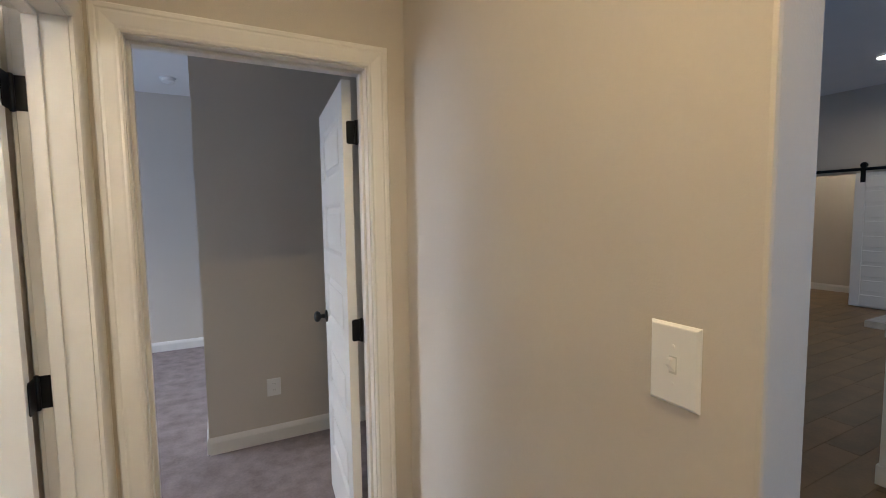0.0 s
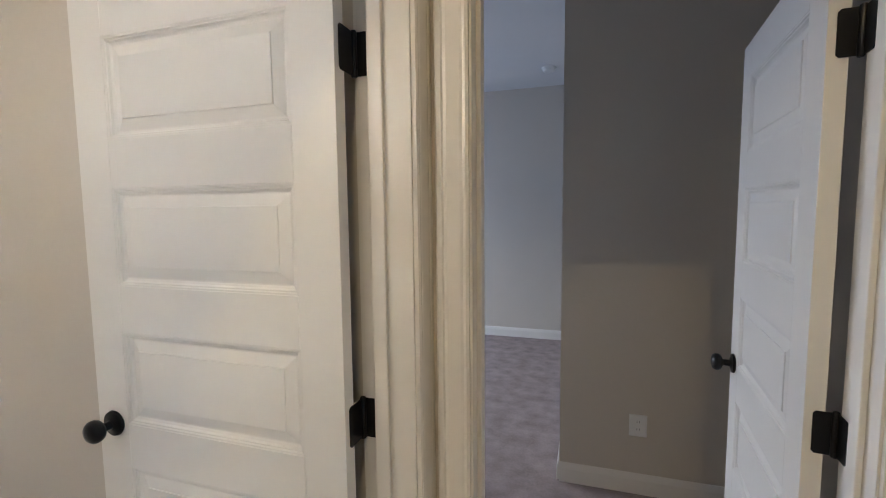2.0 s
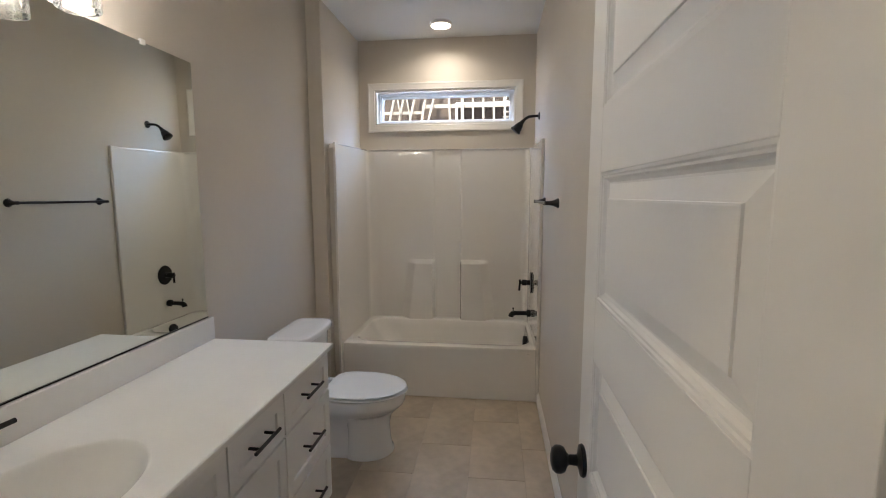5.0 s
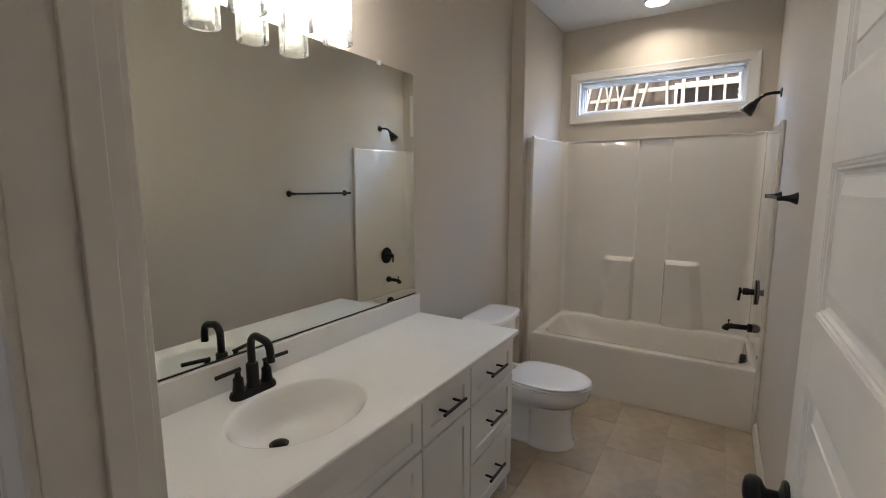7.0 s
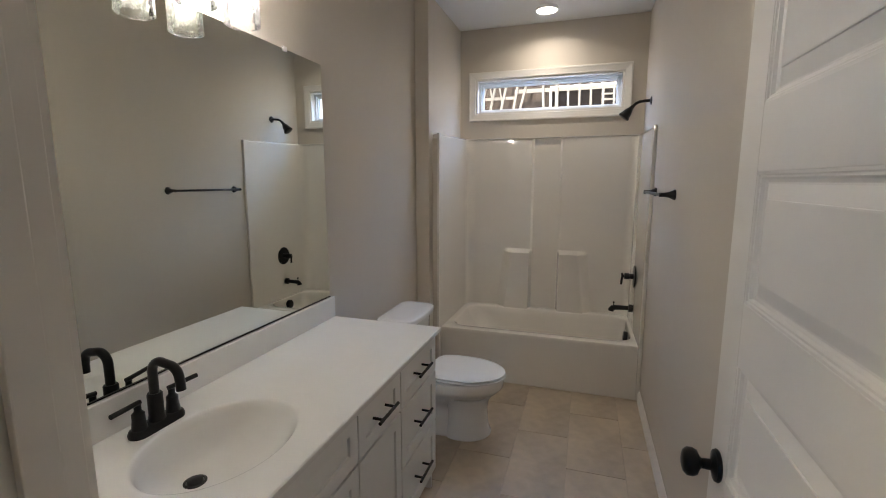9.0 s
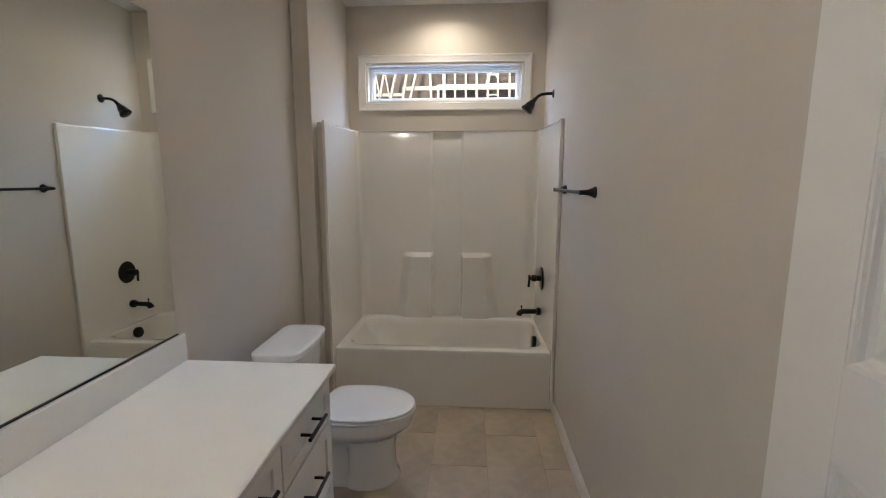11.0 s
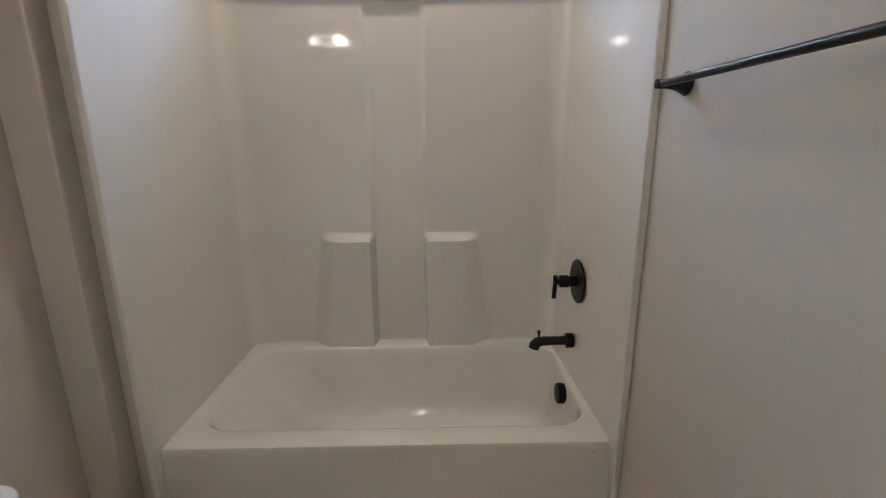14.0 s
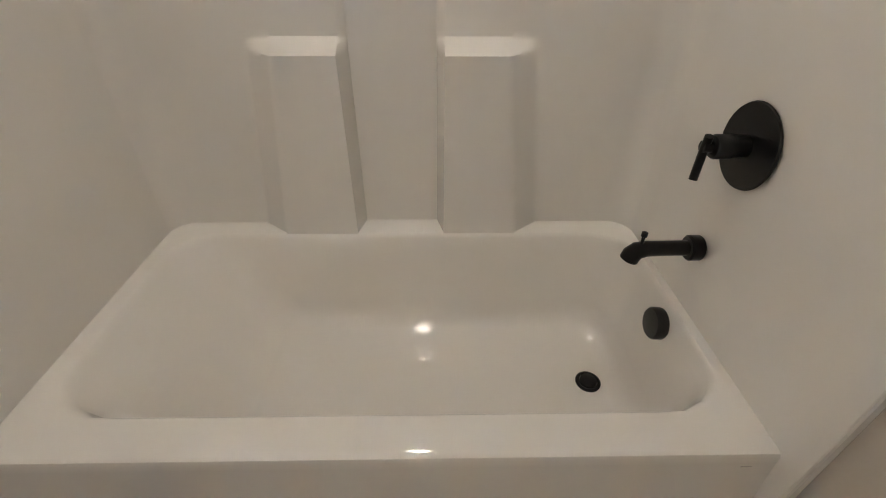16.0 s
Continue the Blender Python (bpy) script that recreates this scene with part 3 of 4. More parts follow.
def oval(y0, y1, hw, z, back=2.8, n=64):
    """An egg-shaped ring from the back y0 to the tip y1, hw wide to each side."""
    out = []
    yc = y0 + (y1 - y0) * 0.42
    for i in range(n):
        a = 2 * math.pi * i / n
        c, s = math.cos(a), math.sin(a)
        ly = (y1 - yc) if s > 0 else (yc - y0)
        p = 2.0 if s > 0 else back
        k = (abs(c) ** p + abs(s) ** p) ** (-1 / p)
        out.append((TX + hw * k * c, yc + ly * k * s, z))
    return out


part("pedestal", loft([oval(1.30, 1.860, 0.120, 0.0, 3.5), oval(1.30, 1.858, 0.121, 0.012, 3.5), oval(1.30, 1.846, 0.112, 0.024, 3.5), oval(1.29, 1.836, 0.104, 0.060), oval(1.28, 1.830, 0.098, 0.13), oval(1.29, 1.834, 0.102, 0.19), oval(1.33, 1.864, 0.135, 0.240), oval(1.37, 1.904, 0.168, 0.276), oval(1.39, 1.924, 0.181, 0.297), oval(1.40, 1.932, 0.187, 0.312), oval(1.40, 1.934, 0.188, 0.350), oval(1.405, 1.929, 0.184, 0.358), oval(1.415, 1.915, 0.172, 0.3605)]), CERAM, toilet, smooth=True)
part("trapway", tube([(TX - 0.02, 1.70, 0.19), (TX + 0.05, 1.58, 0.23), (TX + 0.06, 1.47, 0.24), (TX + 0.06, 1.40, 0.17), (TX + 0.055, 1.45, 0.09), (TX + 0.05, 1.55, 0.06)], [0.03, 0.055, 0.062, 0.06, 0.055, 0.04], 18), CERAM, toilet, smooth=True)
part("deck", loft([rounded(TX, 1.33, 0.10, 0.13, 0.05, 0.20), rounded(TX, 1.33, 0.12, 0.13, 0.05, 0.30), rounded(TX, 1.34, 0.160, 0.13, 0.06, 0.335), rounded(TX, 1.34, 0.163, 0.13, 0.06, 0.355), rounded(TX, 1.34, 0.155, 0.122, 0.06, 0.362)]), CERAM, toilet, smooth=True)
part("foot", loft([oval(1.585, 1.862, 0.140, 0.0, 3), oval(1.585, 1.861, 0.140, 0.010, 3), oval(1.59, 1.850, 0.131, 0.022, 3), oval(1.60, 1.842, 0.124, 0.08, 3), oval(1.60, 1.838, 0.121, 0.16, 3), oval(1.59, 1.848, 0.128, 0.215, 3), oval(1.56, 1.872, 0.142, 0.25, 3)]), CERAM, toilet, smooth=True)
part("seat", loft([oval(1.505, 1.920, 0.164, 0.3600, 4), oval(1.505, 1.920, 0.164, 0.3668, 4), oval(1.480, 1.943, 0.188, 0.3680, 4), oval(1.475, 1.948, 0.192, 0.3715, 4), oval(1.478, 1.945, 0.190, 0.3765, 4), oval(1.49, 1.93, 0.178, 0.3775, 4)]), SEATMAT, toilet, smooth=True)
part("lid", loft([oval(1.515, 1.912, 0.158, 0.3770, 4), oval(1.515, 1.912, 0.158, 0.3838, 4), oval(1.486, 1.938, 0.184, 0.3846, 4), oval(1.482, 1.943, 0.188, 0.3880, 4), oval(1.484, 1.941, 0.186, 0.3925, 4), oval(1.494, 1.932, 0.178, 0.3955, 4), oval(1.53, 1.895, 0.145, 0.3975, 4), oval(1.60, 1.78, 0.07, 0.3985, 4)]), SEATMAT, toilet, "closed white seat lid", True)
for dx in (-0.07, 0.07):
    part("seat_hinge", loft([rounded(TX + dx, 1.472, 0.018, 0.022, 0.008, 0.362, 24), rounded(TX + dx, 1.472, 0.018, 0.022, 0.008, 0.386, 24), rounded(TX + dx, 1.472, 0.013, 0.017, 0.008, 0.391, 24)]), SEATMAT, toilet, smooth=True)
part("tank", loft([rounded(TX, 1.305, 0.190, 0.075, 0.03, 0.358), rounded(TX, 1.305, 0.198, 0.085, 0.035, 0.385), rounded(TX, 1.31, 0.212, 0.095, 0.04, 0.55), rounded(TX, 1.312, 0.218, 0.099, 0.045, 0.680)]), CERAM, toilet, smooth=True)


def lid_ring(g, z):
    """The tank lid's outline, bowed outward at the front."""
    out = []
    for x, y, _ in rounded(TX, 1.318, 0.222 + g, 0.112 + g, 0.05, z, 80):
        k = max(0.0, (y - 1.318) / 0.112)
        out.append((x, y + 0.022 * k * (1 - ((x - TX) / 0.24) ** 2), z))
    return out


part("tank_lid", loft([lid_ring(-0.012, 0.683), lid_ring(-0.003, 0.6845), lid_ring(0.0, 0.688), lid_ring(0.0, 0.711), lid_ring(-0.002, 0.7155), lid_ring(-0.007, 0.719), lid_ring(-0.016, 0.721), lid_ring(-0.05, 0.722)]), CERAM, toilet, "white bowed tank lid", True)
part("flush_lever", tube([(TX + 0.155, 1.408, 0.622), (TX + 0.158, 1.425, 0.622), (TX + 0.140, 1.434, 0.621), (TX + 0.10, 1.437, 0.617), (TX + 0.075, 1.438, 0.614)], [0.011, 0.011, 0.0135, 0.012, 0.006]), SEATMAT, toilet, "white flush lever", True)
part("supply_line", tube([(TX + 0.16, 1.14, 0.16), (TX + 0.16, 1.20, 0.16), (TX + 0.155, 1.24, 0.22), (TX + 0.15, 1.27, 0.38)], 0.006, 8), CHROME, toilet, smooth=True)

# ---- vanity ----
VX0, VX1, VY, VZ = -2.372, EAST_IN, 1.722, 0.832
SINK = (-1.318, 1.445, 0.222, 0.180)
top = thing("sink_counter", "white cultured marble vanity top with oval integral sink", "countertop")


CORN = [math.atan2(y - SINK[1], x - SINK[0]) for x in (VX0, VX1) for y in (SOUTH, VY)]
angles = sorted(set([2 * math.pi * i / 96 - math.pi for i in range(96)] + CORN))


def edge_ring(g, z):
    out = []
    for a in angles:
        c, s = math.cos(a), math.sin(a)
        kx = ((VX1 - SINK[0]) if c > 0 else (VX0 - SINK[0])) / c if abs(c) > 1e-6 else 9
        ky = ((VY - SINK[1]) if s > 0 else (SOUTH - SINK[1])) / s if abs(s) > 1e-6 else 9
        k = min(kx, ky)
        x, y = SINK[0] + k * c, SINK[1] + k * s
        out.append((min(max(x, VX0 + g), VX1 - g), min(max(y, SOUTH + g), VY - g), z))
    return out


def sink_ring(f, z, dy=0.0):
    return [(SINK[0] - 0.3 * dy + SINK[2] * f * math.cos(a), SINK[1] + dy + SINK[3] * f * math.sin(a), z) for a in angles]


slab_rings = [edge_ring(0.006, VZ - 0.024), edge_ring(0.0, VZ - 0.020), edge_ring(0.0, VZ - 0.004), edge_ring(0.004, VZ)]
part("slab", loft(slab_rings + [sink_ring(1.03, VZ), sink_ring(1.0, VZ - 0.002), sink_ring(0.975, VZ - 0.008), sink_ring(0.93, VZ - 0.025, -0.004), sink_ring(0.85, VZ - 0.06, -0.014), sink_ring(0.72, VZ - 0.096, -0.030), sink_ring(0.5, VZ - 0.120, -0.052), sink_ring(0.25, VZ - 0.131, -0.072), sink_ring(0.07, VZ - 0.134, -0.080)], False, True), COUNTER, top, smooth=True)
part("backsplash", boxes(((VX0, SOUTH, VZ), (VX1, SOUTH + 0.020, VZ + 0.105))), COUNTER, top, bevel=0.004)
part("sink_drain", lathe([(0.0, 0.0), (0.030, 0.0), (0.030, 0.002), (0.024, 0.004), (0.022, 0.001), (0.020, 0.008), (0.010, 0.011), (0.0, 0.0115)], (SINK[0] + 0.024, SINK[1] - 0.080, VZ - 0.1335), (0, 0, 1)), BLACK, top, "black pop-up drain", True)

FY = VY - 0.022  # face of the cabinet fronts


def shaker(name, x0, x1, z0, z1, parent, pull=None, flat=False):
    """A shaker front with a recessed middle and a bar pull."""
    f = 0.048
    y0, y1 = FY - 0.019, FY
    rings = [[(x0 + g, y, z0 + g), (x1 - g, y, z0 + g), (x1 - g, y, z1 - g), (x0 + g, y, z1 - g)] for g, y in ((0.0, y0), (0.0, y1), (f, y1), (f + 0.001, y1 - 0.009))]
    bm = loft(rings)
    front = part(name, bm, CAB, parent, bevel=0.0015)
    if pull:
        cx, cz, vertical = pull
        L, P = 0.076, 0.048
        if vertical:
            b = tube([(cx, y1 + 0.030, cz - L), (cx, y1 + 0.030, cz + L)], 0.006)
            ends = [(cx, cz - P), (cx, cz + P)]
        else:
            b = tube([(cx - L, y1 + 0.030, cz), (cx + L, y1 + 0.030, cz)], 0.006)
            ends = [(cx - P, cz), (cx + P, cz)]
        for ex, ez in ends:
            tube([(ex, y1 - 0.002 if flat else y1 - 0.009, ez), (ex, y1 + 0.030, ez)], 0.005, 10, b)
        part("pull", b, BLACK, front, "matte black bar pull", True)
    return front


vanity = thing("vanity_cabinet", "white shaker vanity cabinet with black bar pulls", "cabinet")
part("body", boxes(((VX0 + 0.012, SOUTH + 0.002, 0.0), (VX0 + 0.03, FY - 0.021, VZ - 0.025)), ((VX0 + 0.03, SOUTH + 0.002, 0.10), (VX1, FY - 0.021, 0.66)), ((VX0 + 0.03, FY - 0.040, 0.66), (VX1, FY - 0.021, VZ - 0.025)), ((VX0 + 0.03, SOUTH + 0.002, 0.0), (VX1, FY - 0.09, 0.10))), CAB, vanity, bevel=0.001)
B0, B1, B2, B3 = VX0 + 0.016, -1.938, -1.598, -1.03
for z0, z1 in ((0.632, 0.795), (0.372, 0.622), (0.112, 0.362)):
    shaker("drawer", B0, B1 - 0.004, z0, z1, vanity, ((B0 + B1) / 2, (z0 + z1) / 2, False))
shaker("drawer", B1 + 0.004, B2 - 0.004, 0.632, 0.795, vanity, ((B1 + B2) / 2, 0.7135, False))
shaker("cabinet_door", B1 + 0.004, B2 - 0.004, 0.112, 0.622, vanity, (B2 - 0.035, 0.36, True))
shaker("false_front", B2 + 0.004, B3 - 0.004, 0.632, 0.795, vanity)
shaker("cabinet_door", B2 + 0.004, (B2 + B3) / 2 - 0.002, 0.112, 0.622, vanity, ((B2 + B3) / 2 - 0.035, 0.52, True))
shaker("cabinet_door", (B2 + B3) / 2 + 0.002, B3 - 0.004, 0.112, 0.622, vanity, ((B2 + B3) / 2 + 0.035, 0.52, True))
shaker("drawer", B3 + 0.004, VX1 - 0.02, 0.632, 0.795, vanity, ((B3 + VX1) / 2, 0.7135, False))
shaker("cabinet_door", B3 + 0.004, VX1 - 0.02, 0.112, 0.622, vanity, (B3 + 0.035, 0.52, True))

fau = thing("faucet", "matte black two-handle arched bathroom faucet", "faucet")
FX, FYY = -1.310, 1.228
part("base_plate", loft([rounded(FX, FYY, 0.080, 0.027, 0.026, VZ), rounded(FX, FYY, 0.081, 0.028, 0.027, VZ + 0.008), rounded(FX, FYY, 0.077, 0.025, 0.024, VZ + 0.018), rounded(FX, FYY, 0.073, 0.021, 0.020, VZ + 0.021)]), BLACK, fau, smooth=True)
part("column", lathe([(0.0, 0.0), (0.0225, 0.0), (0.0215, 0.012), (0.0195, 0.018), (0.0195, 0.078), (0.017, 0.082), (0.0, 0.082)], (FX, FYY, VZ + 0.018), (0, 0, 1)), BLACK, fau, smooth=True)
sp = [(FX, FYY, VZ + 0.09), (FX, FYY, VZ + 0.16)]
for i in range(1, 8):
    a = math.pi / 2 * i / 8
    sp.append((FX, FYY + 0.034 - 0.034 * math.cos(a), VZ + 0.16 + 0.034 * math.sin(a)))
sp += [(FX, FYY + 0.036, VZ + 0.1935), (FX, FYY + 0.062, VZ + 0.189)]
for i in range(1, 8):
    a = math.pi / 2 * i / 8
    sp.append((FX, FYY + 0.062 + 0.034 * math.sin(a), VZ + 0.155 + 0.034 * math.cos(a)))
sp += [(FX, FYY + 0.098, VZ + 0.145), (FX, FYY + 0.099, VZ + 0.122)]
part("spout", tube(sp, 0.0125, 18), BLACK, fau, smooth=True)
for s in (-1, 1):
    hd = part("handle", lathe([(0.0, 0.0), (0.021, 0.0), (0.019, 0.006), (0.016, 0.030), (0.016, 0.046), (0.012, 0.050), (0.009, 0.055), (0.009, 0.070), (0.0, 0.071)], (FX + s * 0.052, FYY, VZ + 0.018), (0, 0, 1), 20), BLACK, fau, smooth=True)
    part("lever", tube([(FX + s * 0.043, FYY - 0.002, VZ + 0.092), (FX + s * 0.13, FYY + 0.012, VZ + 0.096)], 0.0068), BLACK, hd, smooth=True)

mirror = thing("wall_mirror", "large frameless wall mirror above the vanity", "mirror")
part("mirror_glass", boxes(((-2.342, SOUTH + 0.002, VZ + 0.112), (VX1 - 0.01, SOUTH + 0.007, 2.050))), MIRROR, mirror)
part("mirror_backing", boxes(((-2.344, SOUTH, VZ + 0.110), (VX1 - 0.008, SOUTH + 0.0018, 2.052))), SLOT, mirror)
part("bottom_channel", boxes(((-2.344, SOUTH, VZ + 0.1078), (VX1 - 0.008, SOUTH + 0.011, VZ + 0.1118))), BLACK, mirror, "thin dark channel under the mirror")
for x in (-2.08, -1.0):
    part("mirror_clip", boxes(((x - 0.011, SOUTH + 0.0075, 2.040), (x + 0.011, SOUTH + 0.012, 2.060)), ((x - 0.011, SOUTH, 2.053), (x + 0.011, SOUTH + 0.012, 2.060))), PLASTIC, mirror, "clear plastic mirror clip", bevel=0.002)

sconce = thing("vanity_light", "black three-light vanity fixture with seeded glass shades", "vanity light")
SY, SZ = 1.262, 2.016
part("back_plate", boxes(((-1.60, SOUTH, 2.24), (-1.45, SOUTH + 0.022, 2.36))), BLACK, sconce, bevel=0.004)
part("cross_bar", boxes(((-1.80, SOUTH + 0.03, 2.285), (-1.25, SOUTH + 0.05, 2.315)), ((-1.535, SOUTH + 0.02, 2.29), (-1.515, SOUTH + 0.04, 2.31))), BLACK, sconce, bevel=0.003)
for x in (-1.345, -1.5275, -1.71):
    part("arm", tube([(x, SOUTH + 0.045, 2.30), (x, SY - 0.03, 2.30), (x, SY - 0.008, 2.294), (x, SY, 2.27), (x, SY, 2.225)], 0.009), BLACK, sconce, smooth=True)
    part("socket", lathe([(0.0, 0.0), (0.028, 0.0), (0.028, -0.012), (0.021, -0.016), (0.021, -0.055), (0.0, -0.055)], (x, SY, 2.228), (0, 0, 1)), BLACK, sconce, smooth=True)
    shade = part("shade", lathe([(0.024, 0.196), (0.049, 0.194), (0.0535, 0.188), (0.0545, 0.18), (0.0545, 0.006), (0.0555, 0.003), (0.0555, -0.001), (0.0535, -0.004), (0.0510, -0.003), (0.0505, 0.001), (0.0512, 0.006), (0.0512, 0.178), (0.049, 0.188), (0.024, 0.192), (0.024, 0.196)], (x, SY, SZ), (0, 0, 1), 36, None, False), SEEDED, sconce, "clear seeded glass shade", True)
    shade.visible_shadow = False
    part("bulb", lathe([(0.0, 0.0), (0.012, 0.002), (0.022, 0.010), (0.029, 0.024), (0.030, 0.036), (0.026, 0.052), (0.018, 0.068), (0.014, 0.082), (0.013, 0.10), (0.0, 0.10)], (x, SY, SZ + 0.058), (0, 0, 1), 20), BULB, sconce, "lit frosted bulb", True)


def can_light(at, mat, label, rad=0.085):
    lamp = thing("ceiling_light", label, "ceiling light", "recessed ceiling lights")
    part("trim_ring", lathe([(rad - 0.010, 0.0), (rad, 0.0), (rad, 0.010), (rad - 0.003, 0.020), (rad - 0.007, 0.023), (rad - 0.010, 0.020), (rad - 0.010, 0.0)], at, (0, 0, -1), 36, None, False), PLASTIC, lamp, smooth=True)
    part("diffuser", lathe([(0.0, 0.0), (rad - 0.0105, 0.0), (rad - 0.0105, 0.004), (rad - 0.03, 0.005), (0.0, 0.0055)], at, (0, 0, -1), 36), mat, lamp, "lit round diffuser", True)
    return lamp


can_light((-4.10, 2.005, CEILING), BATHLENS, "lit white disc light on the bathroom ceiling")
can_light((-0.12, 1.22, CEILING), HALLBULB, "lit white disc light on the hall ceiling")
can_light((6.75, 3.6, LC), LENS, "lit white disc light on the living room ceiling")
# Unseen extra lamp, added to brighten the living room.
can_light((5.6, 0.4, LC), LENS, "lit white disc light on the living room ceiling")
can_light((8.9, 5.0, LC), LENS, "lit white disc light in the pantry")

# ---- switch, outlet, detector ----


def wall_plate(name, label, category, w, h, toggle):
    """A plate standing in the xz plane, facing -y, centred on its origin."""
    t = thing(name, label, category)
    rings = [[(sx * (w / 2 - g), y, sz * (h / 2 - g)) for sx, sz in ((-1, -1), (1, -1), (1, 1), (-1, 1))] for g, y in ((0.0, 0.0), (0.0, -0.002), (0.004, -0.006), (0.006, -0.0065))]
    part("cover_plate", loft(rings), PLASTIC, t)
    if toggle:
        part("toggle", loft([[(sx * 0.005, -0.006, z) for sx, z in ((-1, -0.012), (1, -0.012), (1, 0.012), (-1, 0.012))], [(sx * 0.0042, -0.019, z + 0.007) for sx, z in ((-1, -0.004), (1, -0.004), (1, 0.005), (-1, 0.005))]]), PLASTIC, t)
        part("toggle_slot", boxes(((-0.0065, -0.0072, -0.014), (0.0065, -0.0060, 0.014))), material("switch_slot", (0.6, 0.59, 0.56), 0.5), t)
    else:
        for z in (-0.0195, 0.0195):
            rec = part("receptacle", lathe([(0.0, 0.0), (0.0165, 0.0), (0.0165, 0.002), (0.0, 0.0022)], (0, -0.006, z), (0, -1, 0), 20), PLASTIC, t)
            for dx in (-0.006, 0.006):
                part("slot", boxes(((dx - 0.001, -0.0088, z - 0.002), (dx + 0.001, -0.0080, z + 0.007))), SLOT, rec)
    for z in ((-0.03, 0.03) if toggle else (0.0,)):
        part("screw", lathe([(0.0, 0.0), (0.003, 0.0), (0.0026, 0.001), (0.0, 0.0012)], (0, -0.0064, z), (0, -1, 0), 10), PLASTIC, t)
    return t


sw = wall_plate("light_switch", "white toggle light switch on the hall wall", "light switch", 0.085, 0.131, True)
sw.matrix_world = pose(HALL_E, 1.667, 1.231, 0, 0, -90)
outlet = wall_plate("wall_outlet", "white duplex outlet on the bedroom wall", "outlet", 0.085, 0.115, False)
outlet.matrix_world = pose(-0.01, BED_N, 0.362)
det = thing("smoke_detector", "white round smoke detector on the bedroom ceiling", "smoke detector")
part("base", lathe([(0.0, 0.0), (0.07, 0.0), (0.07, 0.014), (0.0, 0.014)], (-0.64, 6.3, CEILING), (0, 0, -1)), PLASTIC, det, smooth=True)
part("cap", lathe([(0.0, 0.014), (0.060, 0.014), (0.058, 0.030), (0.045, 0.042), (0.0, 0.045)], (-0.64, 6.3, CEILING), (0, 0, -1)), PLASTIC, det, smooth=True)

# ---- living room seen past the hall ----
barn = thing("barn_door", "white sliding barn door with horizontal panels", "barn door")
bx0, bx1, by0, by1, bz1 = BARN_X - 0.075, BARN_X - 0.037, 3.25, 4.36, 2.0
part("leaf", boxes(((bx0, by0, 0.015), (bx1, by0 + 0.12, bz1)), ((bx0, by1 - 0.12, 0.015), (bx1, by1, bz1)), ((bx0 + 0.012, by0 + 0.12, 0.015), (bx1, by1 - 0.12, bz1))), DOOR, barn, bevel=0.002)
for i in range(9):
    z = 0.03 + i * 0.219
    part("panel", boxes(((bx0, by0 + 0.122, z), (bx0 + 0.0125, by1 - 0.122, z + 0.165))), DOOR, barn, bevel=0.004)
for y in (by0 + 0.1, by1 - 0.09):
    part("hanger", boxes(((bx0 - 0.008, y - 0.03, 1.86), (bx0, y + 0.03, 2.13))), BLACK, barn, "black strap hanger", bevel=0.002)
    part("roller", lathe([(0.0, -0.012), (0.045, -0.012), (0.045, 0.012), (0.0, 0.012)], (bx0 + 0.012, y, 2.11), (1, 0, 0)), BLACK, barn, smooth=True)
rail = thing("barn_door_rail", "black steel sliding door rail on the wall", "door rail")
part("track", boxes(((BARN_X - 0.068, 2.4, 2.03), (BARN_X - 0.058, 5.6, 2.075))), BLACK, rail, bevel=0.001)
for y in (2.6, 3.6, 4.6, 5.4):
    part("standoff", lathe([(0.0, 0.0), (0.012, 0.0), (0.012, 0.06), (0.0, 0.06)], (BARN_X, y, 2.05), (-1, 0, 0), 12), BLACK, rail)

island = thing("kitchen_island", "white panelled kitchen island with grey stone top", "island")
IX, IY = 2.79, 2.19
part("body", boxes(((IX, -0.3, 0.0), (IX + 0.85, IY, 0.875))), CAB, island, bevel=0.003)
part("base_trim", boxes(((IX - 0.014, -0.314, 0.0), (IX + 0.864, IY + 0.014, 0.11))), CAB, island, bevel=0.006)
part("top_trim", boxes(((IX - 0.012, -0.312, 0.80), (IX + 0.862, IY + 0.012, 0.872))), CAB, island, bevel=0.006)
for z in (0.13,):
    for y0, y1 in ((IY - 0.08, IY), (IY - 0.85, IY - 0.77)):
        part("corner_post", boxes(((IX - 0.012, y0, 0.11), (IX, y1, 0.80))), CAB, island, bevel=0.002)
part("countertop", boxes(((IX - 0.20, -0.4, 0.876), (IX + 0.95, IY - 0.02 + 0.05, 0.912))), STONE, island, bevel=0.004)

# ---- outdoors through the bathroom window ----
tagged(part("ground", boxes(((-400, -400, -1.2), (400, 400, -0.6))), EARTH), "bare earth building plot", "ground", kind="structure")
# Glowing sheet put up for a sky whiter than the world gives.
tagged(part("backdrop", boxes(((-90.5, -70, -1), (-90, 75, 70))), SKYGLOW), "glowing white sheet standing in for sky beyond the building plot", "sky", kind="structure")
house = thing("house_frame", "unfinished neighbouring house of pale timber framing", "house")
XH = -17.3
rng = random.Random(5)


def board(outline, x, thick=0.04):
    """A sheet standing across the view, cut to an outline of (y, z) pairs."""
    return loft([[(x - d, y, z) for y, z in outline] for d in (0.0, thick)])


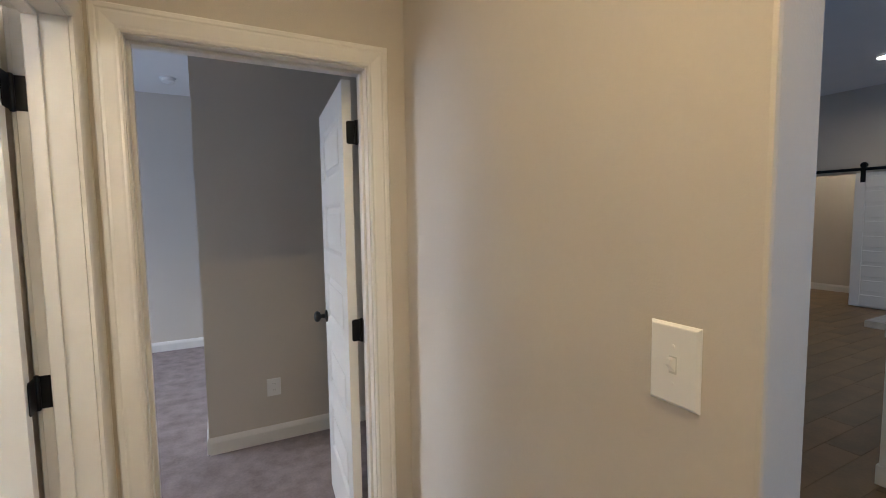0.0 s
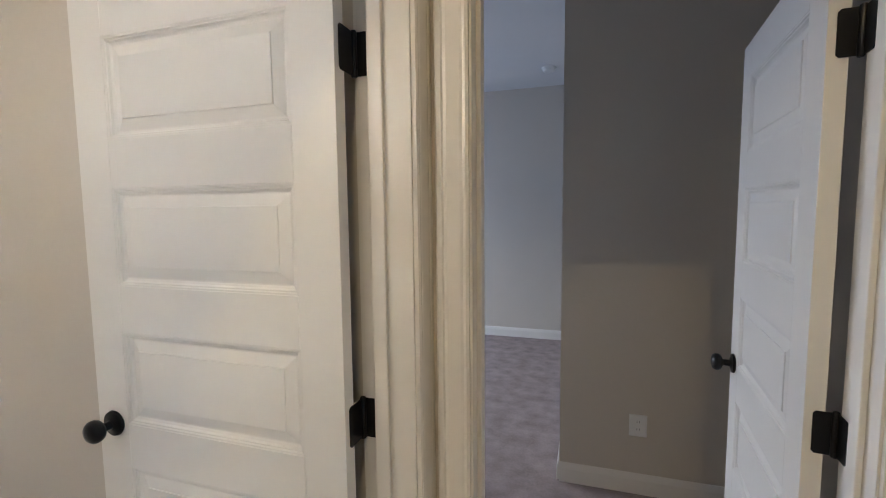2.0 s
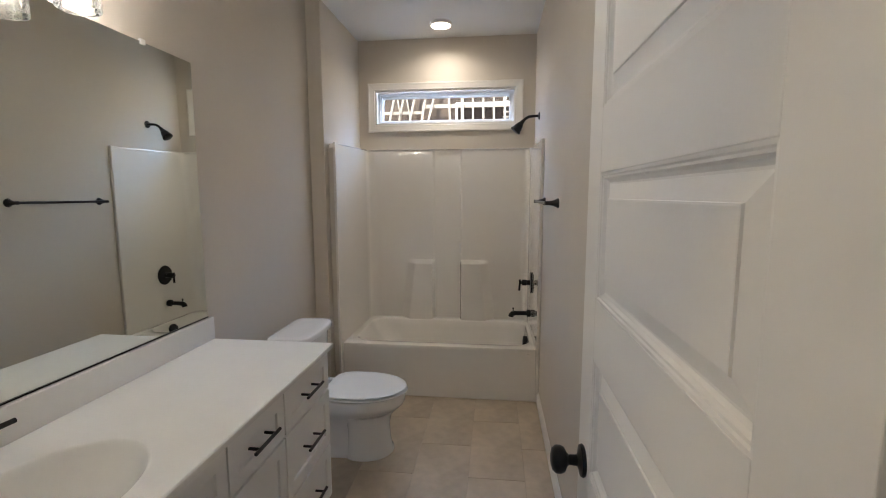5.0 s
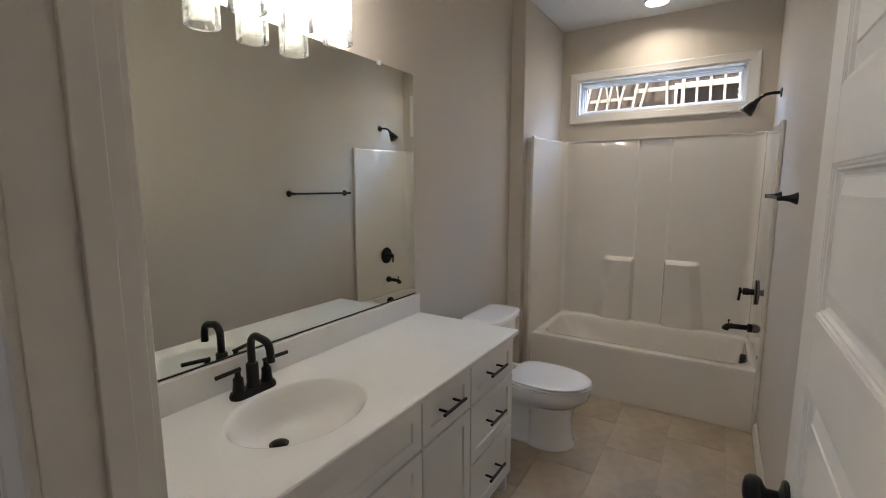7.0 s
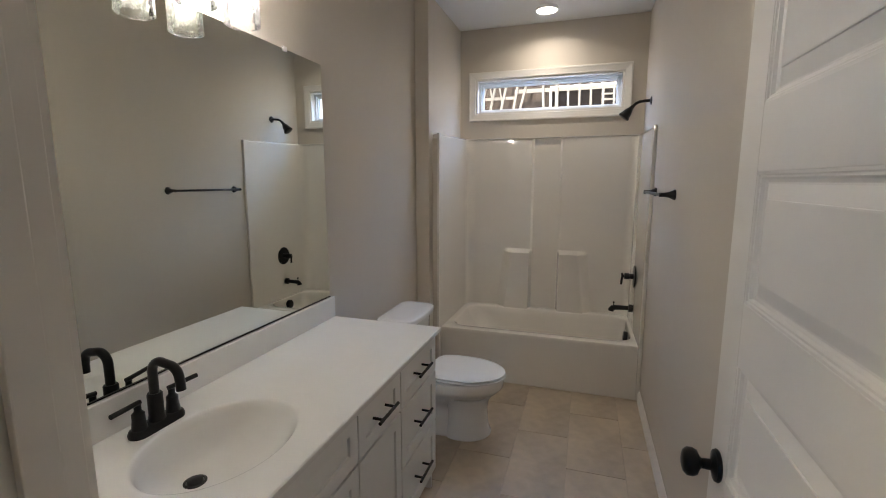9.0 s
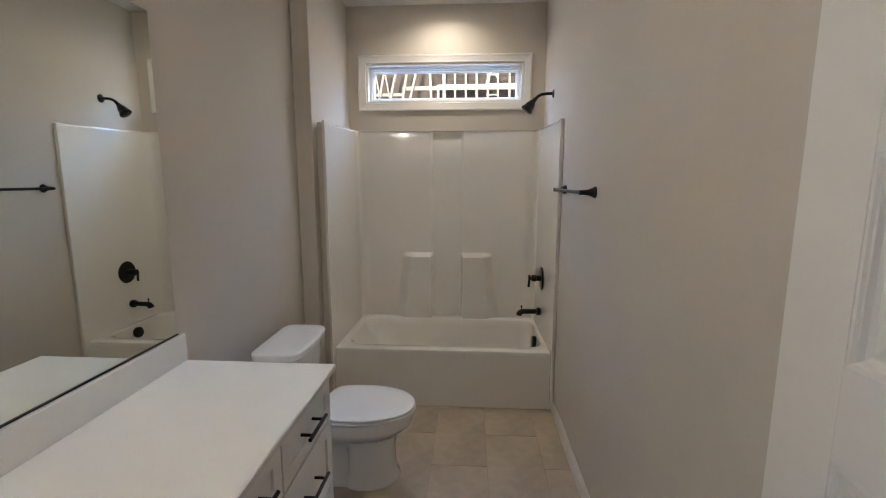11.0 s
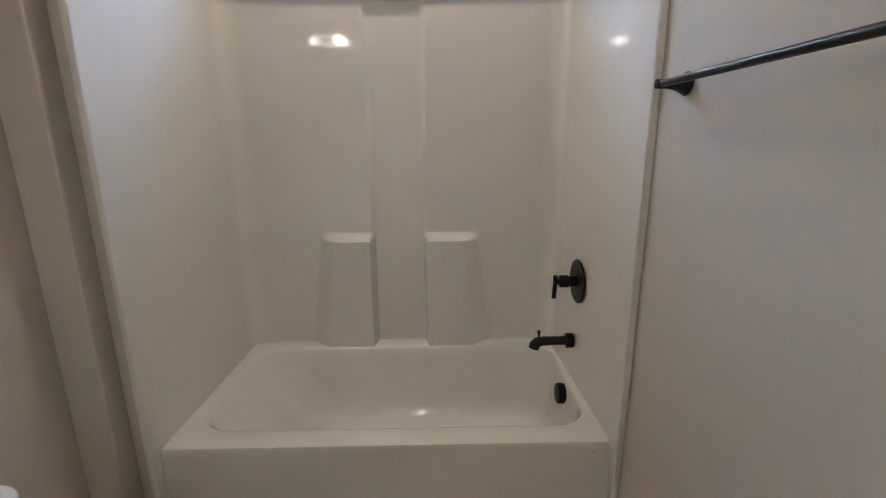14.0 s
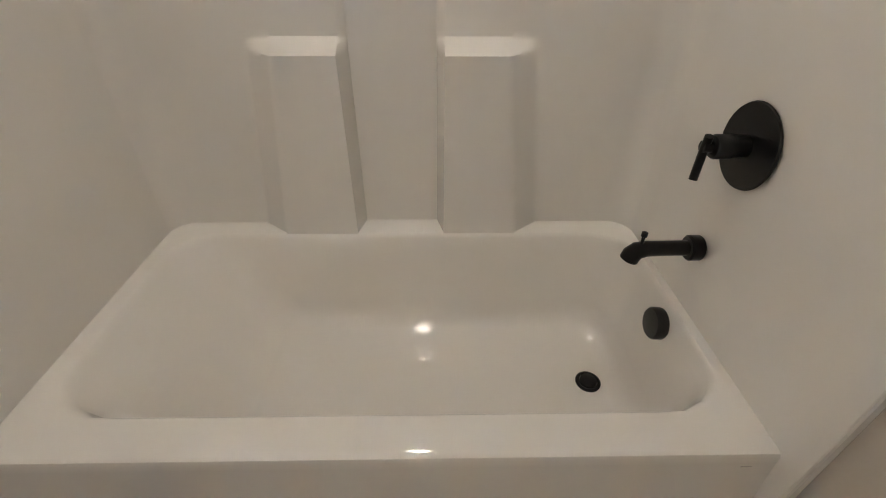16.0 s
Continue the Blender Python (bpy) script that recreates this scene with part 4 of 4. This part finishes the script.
part("sheathing", board([(-7.0, -0.6), (0.92, -0.6), (0.92, 5.66), (0.10, 5.66), (0.10, 5.71), (-7.0, 5.71)], XH - 0.45), OSB, house, "brown board sheathing")
# The unlit interior is drawn by the sheet's dark colour.
part("inner_wall", board([(0.96, -0.6), (7.0, -0.6), (7.0, 4.92), (0.96, 4.92)], XH - 0.9), DARKOSB, house, "sheathing behind the studs, coloured dark for shade")
for outline in ([(0.88, 4.93), (2.70, 4.93), (2.74, 5.3), (2.84, 6.72), (0.88, 5.90)], [(2.80, 4.95), (6.6, 4.95), (6.6, 5.25), (3.72, 6.62), (3.49, 6.16), (3.19, 5.58), (2.84, 5.22)]):
    gable = part("gable", board(outline, XH - 0.3), OSB, house, "brown sheathed gable")
    base = min(y for y, z in outline)
    for k in range(9):
        z = 5.02 + 0.19 * k
        span = [y for y in np.linspace(base + 0.05, base + 3.7, 60) if z < np.interp(y, [0.88, 2.83, 2.86, 3.19, 3.49, 3.72, 6.6], [5.86, 6.66, 5.2, 5.5, 6.1, 6.55, 5.2]) and not (base < 2 and y > 2.68)]
        if len(span) > 2:
            part("batten", boxes(((XH - 0.30, span[0], z), (XH - 0.282, span[-1], z + 0.022))), DARKOSB, gable)
part("plate_beam", boxes(((XH - 0.12, -0.30, 4.70), (XH - 0.06, 4.6, 4.83))), LUMBER, house)
part("plate_beam", boxes(((XH - 0.12, -4.5, 4.50), (XH - 0.06, -0.28, 4.60))), LUMBER, house)
part("plate_beam", boxes(((XH - 0.12, -5.0, 3.10), (XH - 0.06, 5.2, 3.22))), LUMBER, house)


def stud(y0, y1, z0, z1, half=0.038):
    """A squared timber leaning from y0 at z0 to y1 at z1."""
    rings = [[(XH + dx, y + dy, z) for dx, dy in ((-0.05, -half), (0.05, -half), (0.05, half), (-0.05, half))] for y, z in ((y0, z0), (y1, z1))]
    part("stud", loft(rings), LUMBER, house)


for k in range(15):
    top = 0.67 - 0.375 * k + rng.uniform(-0.03, 0.03)
    lean = rng.uniform(0.17, 0.26) if k else -0.05
    stud(top - lean * 2.7, top, 3.0, 5.70)
    if rng.random() < 0.45:
        stud(top + 0.10, top - 0.12, 4.4, 5.62, 0.022)
for y, z, half in ((1.19, 6.02, 0.055), (1.58, 6.2, 0.035), (1.96, 6.35, 0.035), (2.34, 6.5, 0.038), (2.74, 6.75, 0.04), (3.10, 5.5, 0.03), (3.50, 6.2, 0.035), (3.88, 6.5, 0.035), (4.3, 6.3, 0.035), (4.7, 6.1, 0.035)):
    stud(y + 0.03, y, 3.0, z, half)
for z, y1 in ((4.30, 3.2), (4.48, 3.15), (5.16, 3.12), (5.30, 3.05), (5.44, 2.98), (5.62, 2.92)):
    part("brace", boxes(((XH - 0.04, 2.70, z), (XH + 0.02, y1, z + 0.05))), LUMBER, house)
part("brace", tube([(XH, 3.10, 5.05), (XH, 2.72, 5.6)], 0.03, 4), LUMBER, house)

# ---- floor pieces ----
tile_mesh = {}


def floor_piece(name, x0, x1, y0, y1, mat, parent, z=0.0, depth=0.004, edge=0.0008):
    key = (name, round(x1 - x0, 4), round(y1 - y0, 4))
    if key not in tile_mesh:
        w, h = (x1 - x0) / 2, (y1 - y0) / 2
        rings = [[(sx * (w - g), sy * (h - g), zz) for sx, sy in ((-1, -1), (1, -1), (1, 1), (-1, 1))] for g, zz in ((0, -depth), (0, -edge), (edge, 0))]
        bm = loft(rings, False, True)
        me = bpy.data.meshes.new(name)
        bmesh.ops.recalc_face_normals(bm, faces=bm.faces)
        bm.to_mesh(me)
        bm.free()
        me.materials.append(mat)
        tile_mesh[key] = me
    ob = new(name, tile_mesh[key])
    ob.location = ((x0 + x1) / 2, (y0 + y1) / 2, z)
    ob.parent = parent
    return ob


TW, TL, G = 0.298, 0.600, 0.0022
row = 0
yy = 2.015 - 3 * TW
while yy < NORTH:
    off = 0.3 * (row % 2)
    x = -2.708 - 4 * TL + off
    while x < EAST_IN + 0.1:
        a, b = max(x, FR - 0.02), min(x + TL, EAST_IN + 0.06)
        c, d = max(yy, SOUTH), min(yy + TW, NORTH)
        if b - a > 0.02 and d - c > 0.02:
            floor_piece("tile", a + G / 2, b - G / 2, c + G / 2, d - G / 2, TILE, floor_bath)
        x += TL
    yy += TW
    row += 1
rng = random.Random(3)
PW, PL = 0.18, 1.22
for j in range(30):
    y = -0.7 + j * PW
    x = 0.46 - rng.random() * PL
    while x < 9.55:
        a, b = max(x, 0.46), min(x + PL, 9.55)
        if b - a > 0.05 and y < 0.9 + 0.55 * b and y > -1.0 + 0.2 * a:
            floor_piece("plank", a + 0.001, b - 0.001, y + 0.001, y + PW - 0.001, PLANK, floor_living, -0.004 + 0.004)
        x += PL
for j in range(6):
    x = EAST_OUT + 0.002 + j * PW
    for k in range(4):
        y0, y1 = -1.4 + k * 1.04, -1.4 + (k + 1) * 1.04
        floor_piece("plank", x + 0.001, min(x + PW, 0.459) - 0.001, y0 + 0.001, min(y1, NORTH) - 0.001, PLANK, floor_living)
